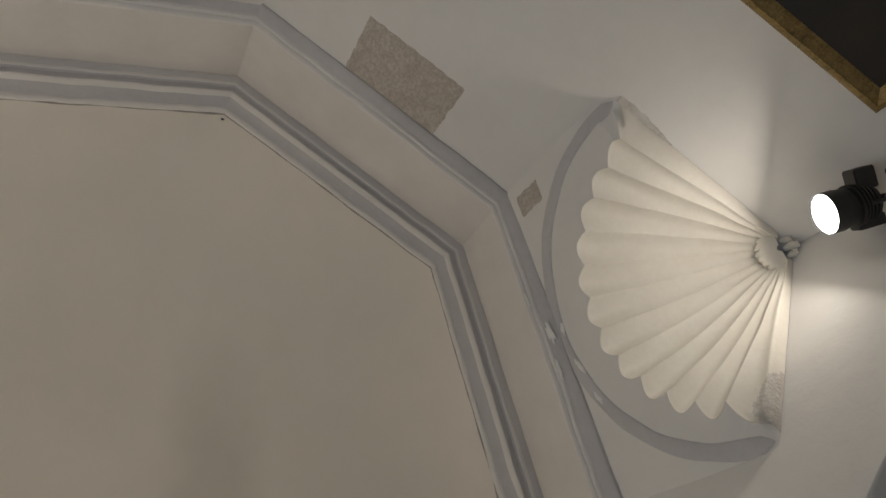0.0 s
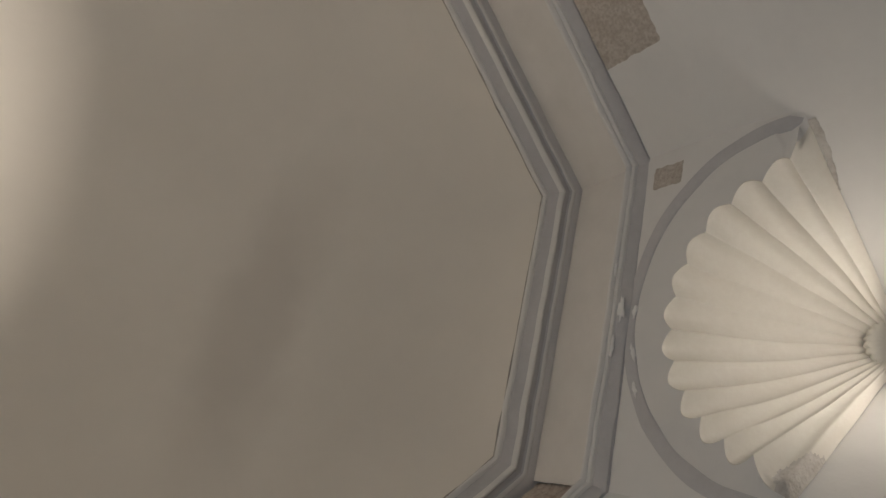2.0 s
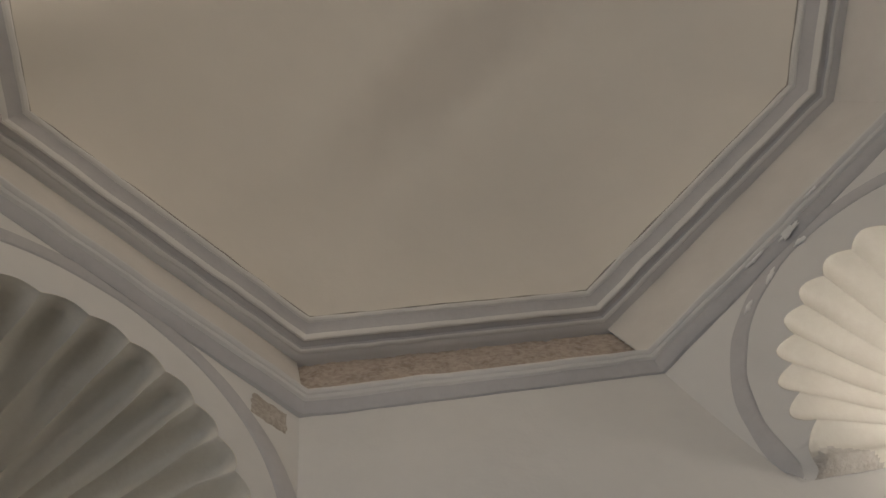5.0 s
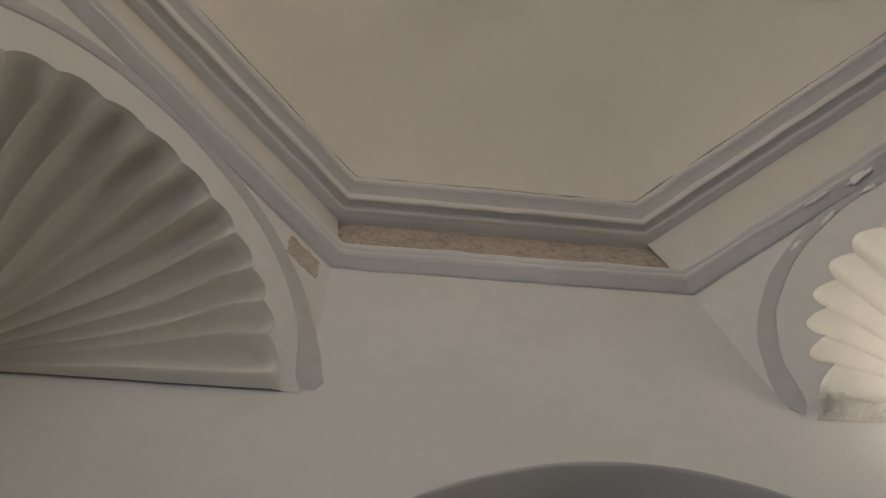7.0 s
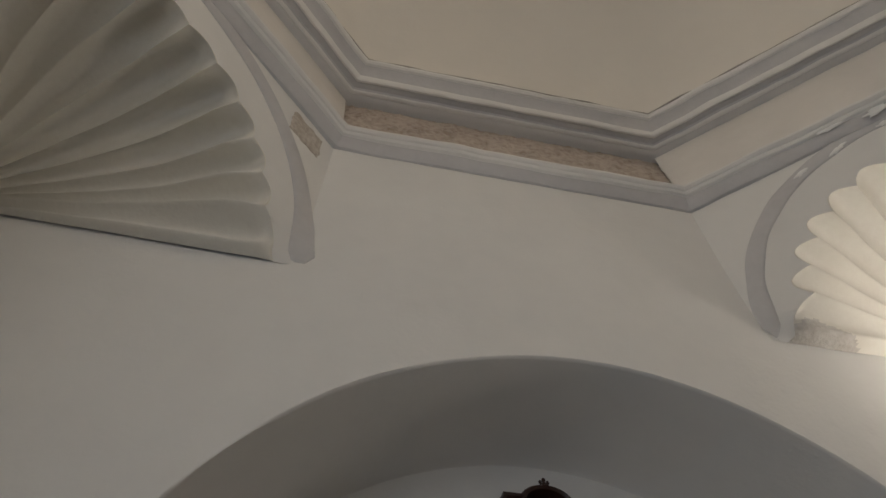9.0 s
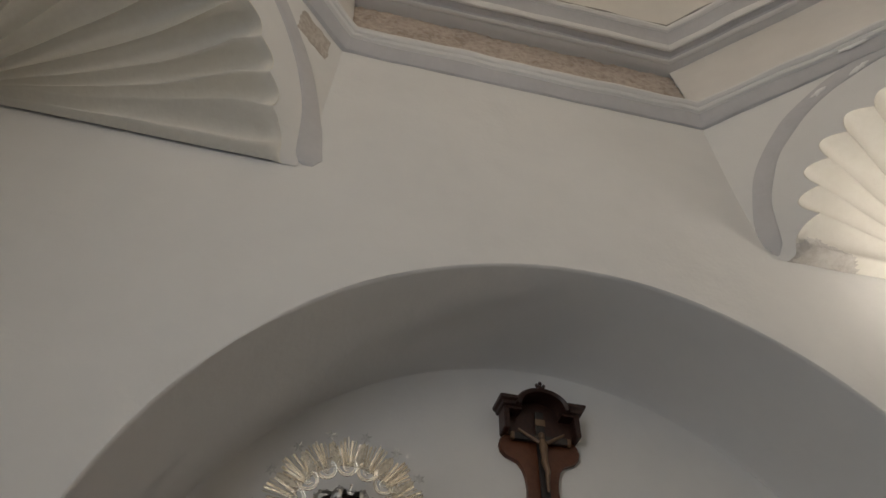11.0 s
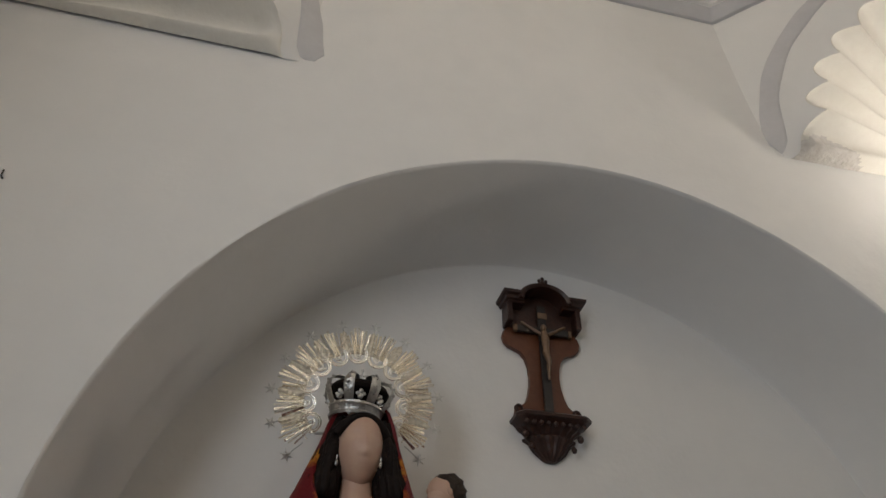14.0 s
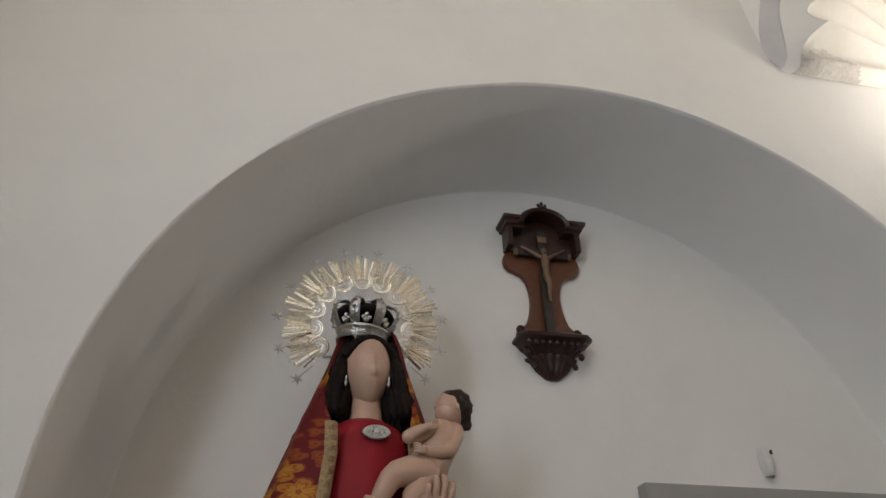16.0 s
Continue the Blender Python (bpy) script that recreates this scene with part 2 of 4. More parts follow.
def loft(bm, rings, closed=False, caps=False, mi=0):
    """Quads between rows of points; closed joins each row's end to its start."""
    rows_ = [[bm.verts.new(p) for p in r] for r in rings]
    k = len(rows_[0])
    for a, b in zip(rows_, rows_[1:]):
        for i in range(k if closed else k - 1):
            j = (i + 1) % k
            bm.faces.new((a[i], a[j], b[j], b[i])).material_index = mi
    if caps:
        bm.faces.new(rows_[0]).material_index = mi
        bm.faces.new(rows_[-1]).material_index = mi
    return rows_


def box(bm, lo, hi, bevel=0.0, mi=0, m=None):
    r = bmesh.ops.create_cube(bm, size=1)
    vs = r["verts"]
    for v in vs:
        v.co = Vector([lo[i] + (v.co[i] + 0.5) * (hi[i] - lo[i]) for i in range(3)])
    fs = {f for v in vs for f in v.link_faces}
    for f in fs:
        f.material_index = mi
    if bevel:
        es = {e for v in vs for e in v.link_edges}
        r = bmesh.ops.bevel(bm, geom=list(es), offset=bevel, segments=2, affect="EDGES")
        vs = list({v for f in r["faces"] for v in f.verts} | {v for v in vs if v.is_valid})
    if m:
        for v in {v for v in vs if v.is_valid}:
            v.co = m @ v.co
    return vs


def extrude_outline(bm, pts, depth, place, mi=0):
    """A flat outline of (a, b) points with thickness; place(a, b, c) gives the point in the room, c from 0 to depth."""
    loft(bm, [[place(a, b, c) for a, b in pts] for c in (0.0, depth)], closed=True, caps=True, mi=mi)


def tube(bm, pts, radii, sides=8, mi=0):
    pts = [Vector(p) for p in pts]
    rings, a = [], None
    for i, p in enumerate(pts):
        d = (pts[min(i + 1, len(pts) - 1)] - pts[max(i - 1, 0)]).normalized()
        a = d.orthogonal().normalized() if a is None else (a - d * a.dot(d)).normalized()
        b = d.cross(a)
        r = radii[i] if isinstance(radii, (list, tuple)) else radii
        rings.append([p + r * (a * math.cos(q) + b * math.sin(q)) for q in (2 * math.pi * k / sides for k in range(sides))])
    loft(bm, rings, closed=True, caps=True, mi=mi)


def blob(bm, centre, radii, mi=0, turn=None, u=20, v=14):
    r = bmesh.ops.create_uvsphere(bm, u_segments=u, v_segments=v, radius=1)
    m = Matrix.Translation(centre) @ (turn or Matrix()) @ Matrix.Diagonal((*radii, 1))
    for w in r["verts"]:
        w.co = m @ w.co
        for f in w.link_faces:
            f.material_index = mi
    return r["verts"]


def uneven(p, amount=0.004, sc=3.0):
    q = Vector(p) * sc
    return Vector(p) + amount * Vector((noise.noise(q), noise.noise(q + Vector((7, 3, 1))), noise.noise(q + Vector((2, 9, 5)))))


# ---- the chapel: plan ----
XE, XW, YN, YS = 2.343, -2.343, 0.0, -4.65
HALF = 0.95                    # half the octagon's side on the walls
Z_SPRING, Z_BOT, Z_LIP, Z_TOP, Z_RIM = 3.718, 4.694, 4.81, 5.425, 5.579
T225 = math.tan(radians(22.5))
OCT = [(-HALF, 0.0), (HALF, 0.0), (XE, -1.356), (XE, -3.295), (HALF, YS), (-HALF, YS), (XW, -3.295), (XW, -1.356)]


def octagon(d, z, steps=1):
    """The octagon set inwards by d, at height z, each side cut into steps."""
    corners = []
    n = len(OCT)
    for i in range(n):
        p, q, r = (Vector(OCT[(i + k) % n]) for k in (-1, 0, 1))
        a, b = (q - p).normalized(), (r - q).normalized()
        na, nb = Vector((a.y, -a.x)), Vector((b.y, -b.x))
        s = (na + nb) / (1 + na.dot(nb))
        corners.append(q + s * d)
    out = []
    for i in range(n):
        a, b = corners[i], corners[(i + 1) % n]
        for k in range(steps):
            w = a.lerp(b, k / steps)
            out.append(Vector((w.x, w.y, z)))
    return out


# walls
ARC_X, ARC_Z, ARC_R, DEEP = 0.11, 1.985, 1.452, 0.575


def arch(r, y, x0=ARC_X, n=48):
    pts = [Vector((x0 - r, y, 0.0))]
    pts += [Vector((x0 - r * math.cos(math.pi * i / n), y, ARC_Z + r * math.sin(math.pi * i / n))) for i in range(n + 1)]
    return pts + [Vector((x0 + r, y, 0.0))]


def soft_edge(p):
    q = uneven(p, 0.006, 2.2)
    if p.y < 0.001:
        q.y = 0.0
    a = math.degrees(math.atan2(p.z - ARC_Z, ARC_X - p.x))
    return q + (Vector((ARC_X, p.y, ARC_Z)) - p).normalized() * 0.023 * math.exp(-((a - 58) / 32) ** 2)


def north_wall():
    bm = bmesh.new()
    front = arch(ARC_R + 0.008, 0.0)
    inner = front[1:-1]
    top = [Vector((p.x, 0.0, 4.80)) for p in inner]
    loft(bm, [[soft_edge(p) for p in inner], top])
    for sign, edge in ((-1, XW - 0.4), (1, XE + 0.4)):
        x = ARC_X + sign * (ARC_R + 0.008)
        loft(bm, [[Vector((x, 0, z)), Vector((edge, 0, z))] for z in (0.0, ARC_Z, 4.80)])
    rings = [arch(ARC_R + 0.008, 0.0), arch(ARC_R + 0.002, 0.004), arch(ARC_R - 0.001, 0.014), arch(ARC_R - 0.006, 0.05, ARC_X - 0.003),
             arch(ARC_R - 0.028, 0.3, ARC_X - 0.012), arch(1.405, DEEP - 0.02, ARC_X - 0.025), arch(1.392, DEEP, ARC_X - 0.025)]
    loft(bm, [[soft_edge(p) for p in r] for r in rings])
    back = arch(1.41, DEEP, ARC_X - 0.025)
    bm.faces.new([bm.verts.new(p) for p in back])
    loft(bm, [[Vector((XW - 0.4, 1.0, z)), Vector((XE + 0.4, 1.0, z))] for z in (0.0, 4.80)])
    loft(bm, [[Vector((XW - 0.4, y, 4.80)), Vector((XE + 0.4, y, 4.80))] for y in (0.0, 1.0)])
    return part("wall_north", bm, PLASTER, angle=50)


tagged(north_wall(), "white plastered wall with a round-arched recess", "wall", kind="structure")
bm = bmesh.new()
box(bm, (XE, YS - 0.4, 0), (XE + 0.4, -0.003, 4.80))
tagged(part("wall_east", bm, PLASTER, smooth=False), "white plastered chapel wall", "wall", kind="structure")
bm = bmesh.new()
for lo, hi in (((XW - 0.4, YS - 0.4, 0), (XW, -3.35, 4.80)), ((XW - 0.4, -2.15, 0), (XW, -0.003, 4.80)), ((XW - 0.4, -3.35, 0), (XW, -2.15, 1.55)), ((XW - 0.4, -3.35, 3.55), (XW, -2.15, 4.80))):
    box(bm, lo, hi)
tagged(part("wall_west", bm, PLASTER, smooth=False), "white plastered wall with a window opening", "wall", kind="structure")
bm = bmesh.new()
box(bm, (XW + 0.003, YS - 0.4, 0), (XE - 0.003, YS, 4.80))
tagged(part("wall_south", bm, OCHRE, smooth=False), "unseen closing wall, ochre to lower the bounce light", "wall", kind="structure")
bm = bmesh.new()
box(bm, (-6, -12, -0.2), (6, 1.2, 0.0))
tagged(part("floor", bm, FLOOR, smooth=False), "worn stone chapel floor", "floor", kind="structure")

# the octagonal drum: lower cornice, frieze, upper cornice, dome
STEPS = 36


def band(name, profile, material, label, amount=0.003, sc=3.0, sides=None, angle=35):
    bm = bmesh.new()
    rings = [[uneven(p, amount, sc) for p in octagon(d, z, STEPS)] for d, z in profile]
    if sides is None:
        loft(bm, rings, closed=True)
    else:
        for s in sides:
            k = [(s * STEPS + i) % (8 * STEPS) for i in range(STEPS + 1)]
            loft(bm, [[r[i] for i in k] for r in rings])
    return tagged(part(name, bm, material, angle=angle), label, "moulding", kind="structure")


band("trim_lower_face", [(-0.03, Z_BOT - 0.003), (0.014, Z_BOT), (0.024, Z_BOT + 0.010), (0.038, Z_BOT + 0.036), (0.050, Z_BOT + 0.062)], GREY, "grey painted lower cornice of the octagon", 0.008, 6.0)
band("trim_lower_lip", [(0.050, Z_BOT + 0.062), (0.066, Z_BOT + 0.067), (0.073, Z_BOT + 0.078), (0.070, Z_BOT + 0.088), (0.082, Z_BOT + 0.092), (0.091, Z_BOT + 0.104), (0.090, Z_LIP + 0.004), (0.078, Z_LIP + 0.018), (0.02, Z_LIP + 0.026), (-0.10, Z_LIP + 0.030)], PLASTER, "white lip of the lower cornice", 0.008, 6.0)
band("trim_frieze", [(0.024, Z_LIP + 0.005), (0.018, 4.90), (-0.02, 5.15), (-0.060, Z_TOP + 0.02)], FRIEZE, "smooth plaster frieze of the octagon", 0.004, sides=(1, 2, 3, 4, 5, 6, 7))
band("trim_upper_bed", [(-0.14, Z_TOP - 0.002), (-0.050, Z_TOP - 0.010), (-0.025, Z_TOP - 0.008), (-0.008, Z_TOP)], PALE, "pale grey bed moulding", 0.006, 6.5)
band("trim_upper_bead", [(-0.008, Z_TOP), (0.002, Z_TOP - 0.006), (0.014, Z_TOP - 0.004), (0.020, Z_TOP + 0.006)], PLASTER, "white bead of the upper cornice", 0.006, 6.5)
band("trim_upper_groove", [(0.020, Z_TOP + 0.006), (0.026, Z_TOP + 0.022), (0.056, Z_TOP + 0.022), (0.066, Z_TOP + 0.012)], GREY, "grey groove of the upper cornice", 0.006, 6.5)
band("trim_upper_fillet", [(0.066, Z_TOP + 0.012), (0.078, Z_TOP + 0.008), (0.086, Z_TOP + 0.016), (0.092, Z_TOP + 0.050)], PLASTER, "white fillet of the upper cornice", 0.006, 6.5)
band("trim_upper_cove", [(0.092, Z_TOP + 0.050), (0.098, Z_TOP + 0.062), (0.112, Z_TOP + 0.088), (0.136, Z_TOP + 0.112)], GREY, "grey cove of the upper cornice", 0.006, 6.5)
band("trim_upper_edge", [(0.136, Z_TOP + 0.112), (0.150, Z_TOP + 0.114), (0.160, Z_TOP + 0.124), (0.161, Z_RIM - 0.008), (0.156, Z_RIM)], PLASTER, "thin white edge of the upper cornice", 0.006, 6.5)
band("trim_upper_joint", [(0.160, Z_RIM - 0.006), (0.1635, Z_RIM - 0.001), (0.161, Z_RIM + 0.006), (0.130, Z_RIM + 0.012)], JOINT, "dark crack between cornice and dome", 0.007, 8.5)
# unseen ring added behind the mouldings to stop sky light leaking in
band("leak_drum", [(-0.30, 4.74), (-0.30, 5.75), (-0.12, 5.75), (-0.12, 4.74)], PLASTER, "unseen ring behind the frieze, added to block light leaks", 0.0)


def dome():
    bm = bmesh.new()
    base = octagon(0.136, Z_RIM + 0.004, 12)
    c = Vector((0.0, (YN + YS) / 2, 0))
    rings = []
    for k in range(25):
        a = radians(90 * k / 24.5)
        f, h = math.cos(a), 1.45 * math.sin(a)
        row = []
        for p in base:
            q = Vector((p.x - c.x, p.y - c.y, 0))
            w = min(1.0, k / 9)
            r = q.length * (1 - w) + 2.24 * w
            q = q.normalized() * r * f
            row.append(uneven((c.x + q.x, c.y + q.y, p.z + h), 0.02 * min(1, k / 3), 1.1))
        rings.append(row)
    rows_ = loft(bm, rings, closed=True)
    bm.faces.new(rows_[-1])
    return part("ceiling", bm, DOME, angle=60)


tagged(dome(), "warm white plastered dome over the octagon", "dome ceiling", kind="structure")

# frieze with its plaster knocked off on the arch side
bm = bmesh.new()
cells, tall = 240, 60
rings = []
for j in range(tall + 1):
    f = j / tall
    z = 4.82 + (Z_TOP + 0.012 - 4.82) * f
    d = 0.020 - 0.098 * f
    row = []
    for i in range(cells + 1):
        hw = HALF - d * T225 + 0.012
        p = Vector((-hw + 2 * hw * i / cells, -d, z))
        k = 0.011 * noise.noise(p * 9) + 0.013 * abs(noise.noise(p * 17 + Vector((3, 1, 7)))) + 0.008 * noise.noise(p * 38)
        row.append(p + Vector((0, k + 0.006, 0)))
    rings.append(row)
loft(bm, rings)
tagged(part("trim_bare_frieze", bm, STONE, angle=80), "rough brown masonry where frieze plaster is missing", "bare frieze", kind="structure")


# ---- corner squinches ----
class Corner:
    def __init__(self, cx, cy, e1, e2):
        self.c, self.e1, self.e2 = Vector((cx, cy, 0)), Vector((*e1, 0)), Vector((*e2, 0))

    def at(self, s, z, out=0.0):
        """s along the diagonal (towards the wall of e1), out: towards the room."""
        a = self.reach(z)
        p = self.c + self.e1 * (a / 2 + s / math.sqrt(2)) + self.e2 * (a / 2 - s / math.sqrt(2))
        return p + (self.e1 + self.e2) * (out / math.sqrt(2)) + Vector((0, 0, z))

    def reach(self, z):
        """How far along the walls from the corner the diagonal face meets them."""
        return 1.335 + 0.048 * (1 - math.exp(-max(0.0, z - Z_SPRING) / 0.30))

    def hug(self, p, thick=0.003):
        """Draws a point near a wall onto it towards the springing, where the face dies into the wall."""
        w = math.exp(-max(0.0, p.z - Z_SPRING) / 0.05)
        rel = p - self.c
        for e in (self.e1, self.e2):
            a = rel.dot(e)
            if a < 0.12:
                p = p + e * ((thick - a) * w if a > thick else thick - a)
        return p

    def along(self, s, z, out=0.0):
        """Like at(), but what goes past the diagonal face runs on over the wall."""
        h = self.half(z)
        if abs(s) <= h:
            return self.hug(self.at(s, z, out), max(0.003, out))
        e, o = (self.e1, self.e2) if s > 0 else (self.e2, self.e1)
        return self.c + e * (self.reach(z) + abs(s) - h) + o * out + Vector((0, 0, z))

    def half(self, z):
        return self.reach(z) / math.sqrt(2)


NE = Corner(XE, YN, (-1, 0), (0, -1))
NW = Corner(XW, YN, (1, 0), (0, -1))
SE = Corner(XE, YS, (-1, 0), (0, 1))
SW = Corner(XW, YS, (1, 0), (0, 1))
FLUTES = 12
ZC = 3.775                     # centre of the painted arch band
SHELL_S, SHELL_Z, SHELL_R, SHELL_H = 0.050, 3.702, 0.718, 0.712


def ripple(q):
    """Rounded hollow flutes with narrow ridges between them, fading out at the walls."""
    turn = FLUTES * (q + 0.096 * math.sin(q)) + 2.0 * math.exp((q - math.pi) / 0.13)
    a = 0.8 * (2 * abs(math.sin(turn)) ** 0.75 - 1) - 0.2 * math.cos(2 * turn)
    return a * min(1.0, 16 * abs(math.sin(q)))


def rim(q, flute=0.0, grow=0.0, spread=0.07):
    """Shell edge at the angle q (0 to pi): s and z in the panel; spread: how far up it flares out towards the wall of e1."""
    grow += flute * ripple(q) - (0.012 * max(0.0, math.cos(q)) ** 2 if spread < 0.1 else 0.0)
    low = math.exp(-abs(math.sin(q)) / (spread if q < 1.57 else 0.09))
    return SHELL_S + (SHELL_R + grow + (0.095 if q < 1.57 else 0.17) * low) * math.cos(q), SHELL_Z + 0.016 * low + (SHELL_H + grow) * math.sin(q)


def squinch(corner, name, label, with_shell=True, edge=0.032, deep=(0.010, 0.038), belly=0.11, gap=0.004):
    thing = empty(name, corner.c + (corner.e1 + corner.e2) * 0.2 + Vector((0, 0, Z_SPRING)))
    n = 364 if with_shell else 40
    spread = 0.15 if corner is NW else 0.06
    bm = bmesh.new()
    inner, mid, outer = [], [], []
    for i in range(n + 1):
        q = math.pi * i / n
        s, z = rim(q, edge * (1 + 0.35 * max(0.0, math.cos(q))) if with_shell else 0.0, 0.0, spread)
        inner.append(corner.hug(corner.at(s, z, 0.0)))
        s2, z2 = rim(q, 0.0, 0.085, spread)
        mid.append(corner.hug(corner.at(max(-corner.half(z2), min(corner.half(z2), s2)), z2)))
        co, si = math.cos(q), math.sin(q)
        k = min(0.99 / max(abs(co), 1e-6), (Z_BOT + 0.03 - ZC) / max(si, 1e-6))
        z3 = ZC + k * si
        h = corner.half(z3)
        outer.append(corner.at(max(-h, min(h, k * co)), z3))
    loft(bm, [inner, mid, outer])
    part("spandrel", bm, PLASTER, thing, angle=60)
    if not with_shell:
        bm = bmesh.new()
        bm.faces.new([bm.verts.new(p) for p in inner])
        part("infill", bm, PLASTER, thing)
        return tagged(thing, label, "squinch", kind="structure")
    # painted band round the shell
    bm = bmesh.new()
    rings = []
    broad = 0.0 if corner.c.x > 0 else 0.032
    for r, out in ((0.858, -0.006), (0.863, 0.004), (0.870, 0.008), (0.935 + broad, 0.008), (0.942 + broad, 0.005), (0.946 + broad, -0.006)):
        row = []
        spots = [(1.0, Z_SPRING + 0.004 + (ZC - Z_SPRING) * i / 8) for i in range(8)]
        spots += [(math.cos(q), ZC + 0.01 + (r if not broad else min(r, 0.946) - 0.010) * math.sin(q)) for q in (math.pi * i / 90 for i in range(91))]
        spots += [(-1.0, z) for _, z in reversed(spots[:8])]
        for f, z in spots:
            wave = 0.010 * noise.noise(Vector((f * 5, z * 5, corner.c.x + r * 9)))
            z += wave * abs(z - ZC)
            fade = min(1.0, 0.02 + (z - Z_SPRING) / 0.07) if z < ZC + 0.05 else 1.0
            low = (-0.01 if corner.c.x > 0 else 0.045) * math.exp(-max(0.0, z - Z_SPRING) / 0.07)
            wide = 0.902 + (r - 0.902) * (0.04 + 0.96 * fade)
            row.append(corner.along(0.022 - (0.026 * max(0.0, f) if corner.c.x > 0 else 0.0) + (wide + 0.018 + low + wave * abs(f)) * f, z, max(0.0, out) * fade + min(0.0, out) + (0.0 if fade > 0.3 else -0.003)))
        rings.append(row)
    loft(bm, rings)
    part("archivolt", bm, GREY, thing, "grey painted arch band")
    # fluted shell, from its edge back to the corner
    bm = bmesh.new()
    apex = corner.c + (corner.e1 + corner.e2) * 0.03 + Vector((0, 0, Z_SPRING + 0.02))
    rings = []
    levels = (1.0, 1.0) + tuple(0.988 - 0.012 * i for i in range(25)) + (0.66, 0.62, 0.58, 0.53, 0.48, 0.43, 0.38, 0.33, 0.28, 0.23, 0.18, 0.13, 0.08)
    for j, v in enumerate(levels):
        row = []
        for i in range(n + 1):
            q = math.pi * i / n
            w = ripple(q)
            s, z = rim(q, 0.0, -0.004 if j == 1 else 0.0, spread)
            p = apex.lerp(corner.at(s, z, 0.002 if j == 1 else 0.0), v)
            away = (corner.at(0.86 * math.cos(q), ZC + 0.86 * math.sin(q)) - corner.at(0, ZC)).normalized()
            bulge = belly * math.sin(math.pi * v) * abs(math.sin(q)) ** 1.3
            foot = math.exp(-abs(math.sin(q)) / 0.14)
            # flutes: faint near the boss, full towards the rim
            f = max(0.0, (v - 0.45) / 0.55)
            amp = deep[0] * min(1.0, v / 0.2) + (deep[1] - deep[0]) * f * f * (3 - 2 * f)
            if v > 0.9:
                amp += (edge - deep[1]) * (v - 0.9) / 0.1
            amp *= 1 + 0.35 * max(0.0, math.cos(q))
            p = p + away * (bulge + amp * w - 0.026 * foot * math.sin(math.pi * v))
            if j:
                p = uneven(p, 0.005, 5.0)
            if q < 0.5 or q > math.pi - 0.5:
                w = math.exp(-abs(math.sin(q)) / 0.018)
                o = corner.e2 if q < 1 else corner.e1
                p += o * (((gap if q < 1 else 0.004) - (p - corner.c).dot(o)) * w)
            rel = p - corner.c
            a1, a2 = rel.dot(corner.e1), rel.dot(corner.e2)
            p += corner.e1 * max(0.0, 0.004 - a1) + corner.e2 * max(0.0, 0.004 - a2)
            if j == 0:
                p = inner[i].copy()
            elif j < 4:
                p = p.lerp(corner.hug(p), 1 - j / 4)
            row.append(p)
        rings.append(row)
    loft(bm, rings)
    if corner is NE:
        def bare(p):
            ragged = 0.014 * noise.noise(p * 12) + 0.010 * noise.noise(p * 34)
            wedge = min((p.x - 1.03) * 0.7, 0.085, 0.085 - (p.x - 1.20) * 0.36)
            return p.y > -0.5 and p.z < 3.712 + wedge + ragged

        for f in bm.faces:
            if bare(f.calc_center_median()):
                f.material_index = 1
        for v in bm.verts:
            if bare(v.co):
                v.co += Vector((0.0, 0.003 + 0.006 * noise.noise(v.co * 45), 0.0))
                v.co.y = min(v.co.y, -0.003)
    part("fluted_shell", bm, [SHELL, CRUMB], thing, "fluted plaster shell with a scalloped edge", angle=75)
    # boss where the flutes meet
    bm = bmesh.new()
    ax = (corner.e1 + corner.e2).normalized()
    side = (corner.e1 - corner.e2).normalized()
    mid = corner.c + ax * 0.125 + Vector((0, 0, Z_SPRING + 0.03))
    rings = []
    for grow, off in ((1.0, 0.03), (1.03, 0.004), (0.98, -0.010), (0.85, -0.016), (0.6, -0.012), (0.15, -0.010)):
        row = []
        for i in range(97):
            q = math.pi * i / 96
            r = 0.112 * grow * (1 + 0.10 * abs(math.sin(10 * q)) + 0.03 * noise.noise(Vector((q * 3, corner.c.x, 0))))
            up = (Vector((0, 0, 0.8)) + ax * 0.6).normalized()
            row.append(mid + side * (r * math.cos(q)) + up * (r * math.sin(q)) + (Vector((0, 0, -0.75)) + ax * 0.66) * (-off))
        rings.append(row)
    loft(bm, rings)
    part("boss", bm, SHELL, thing, "scalloped plaster boss")
    # small curled leaves under it, in the corner
    for sg, long_ in ((-1.0, 0.055), (1.0, 0.055), (0.0, 0.080)):
        bm = bmesh.new()
        top = corner.c + ax * 0.070 + side * (0.045 * sg) + Vector((0, 0, Z_SPRING + 0.035))
        rings = []
        for k in range(15):
            w = k / 14
            curl = 0.030 * max(0.0, w - 0.55) ** 2 / 0.2
            centre = top + Vector((0, 0, -long_ * math.sin(1.75 * w) / 0.984)) - ax * (0.040 * w) + ax * (curl * 2.2) - side * (0.014 * sg * w)
            half = 0.025 * math.sin(math.pi * (0.16 + 0.80 * w)) ** 0.7
            rings.append([centre + side * (half * math.cos(h)) + ax * ((0.007 if math.sin(h) > 0 else 0.004) * math.sin(h) + 0.012 * (1 - math.cos(h) ** 2)) for h in (2 * math.pi * g / 14 for g in range(14))])
        loft(bm, rings, closed=True, caps=True)
        part("leaf", bm, SHELL, thing, "curled plaster leaf")
    return tagged(thing, label, "shell squinch", "shell squinches", kind="structure")


squinch(NE, "shell_squinch", "white plaster scallop shell squinch lit by a spotlight")
squinch(NW, "shell_squinch", "white plaster scallop shell squinch lying in shade", edge=0.016, deep=(0.034, 0.060), belly=0.24, gap=0.011)
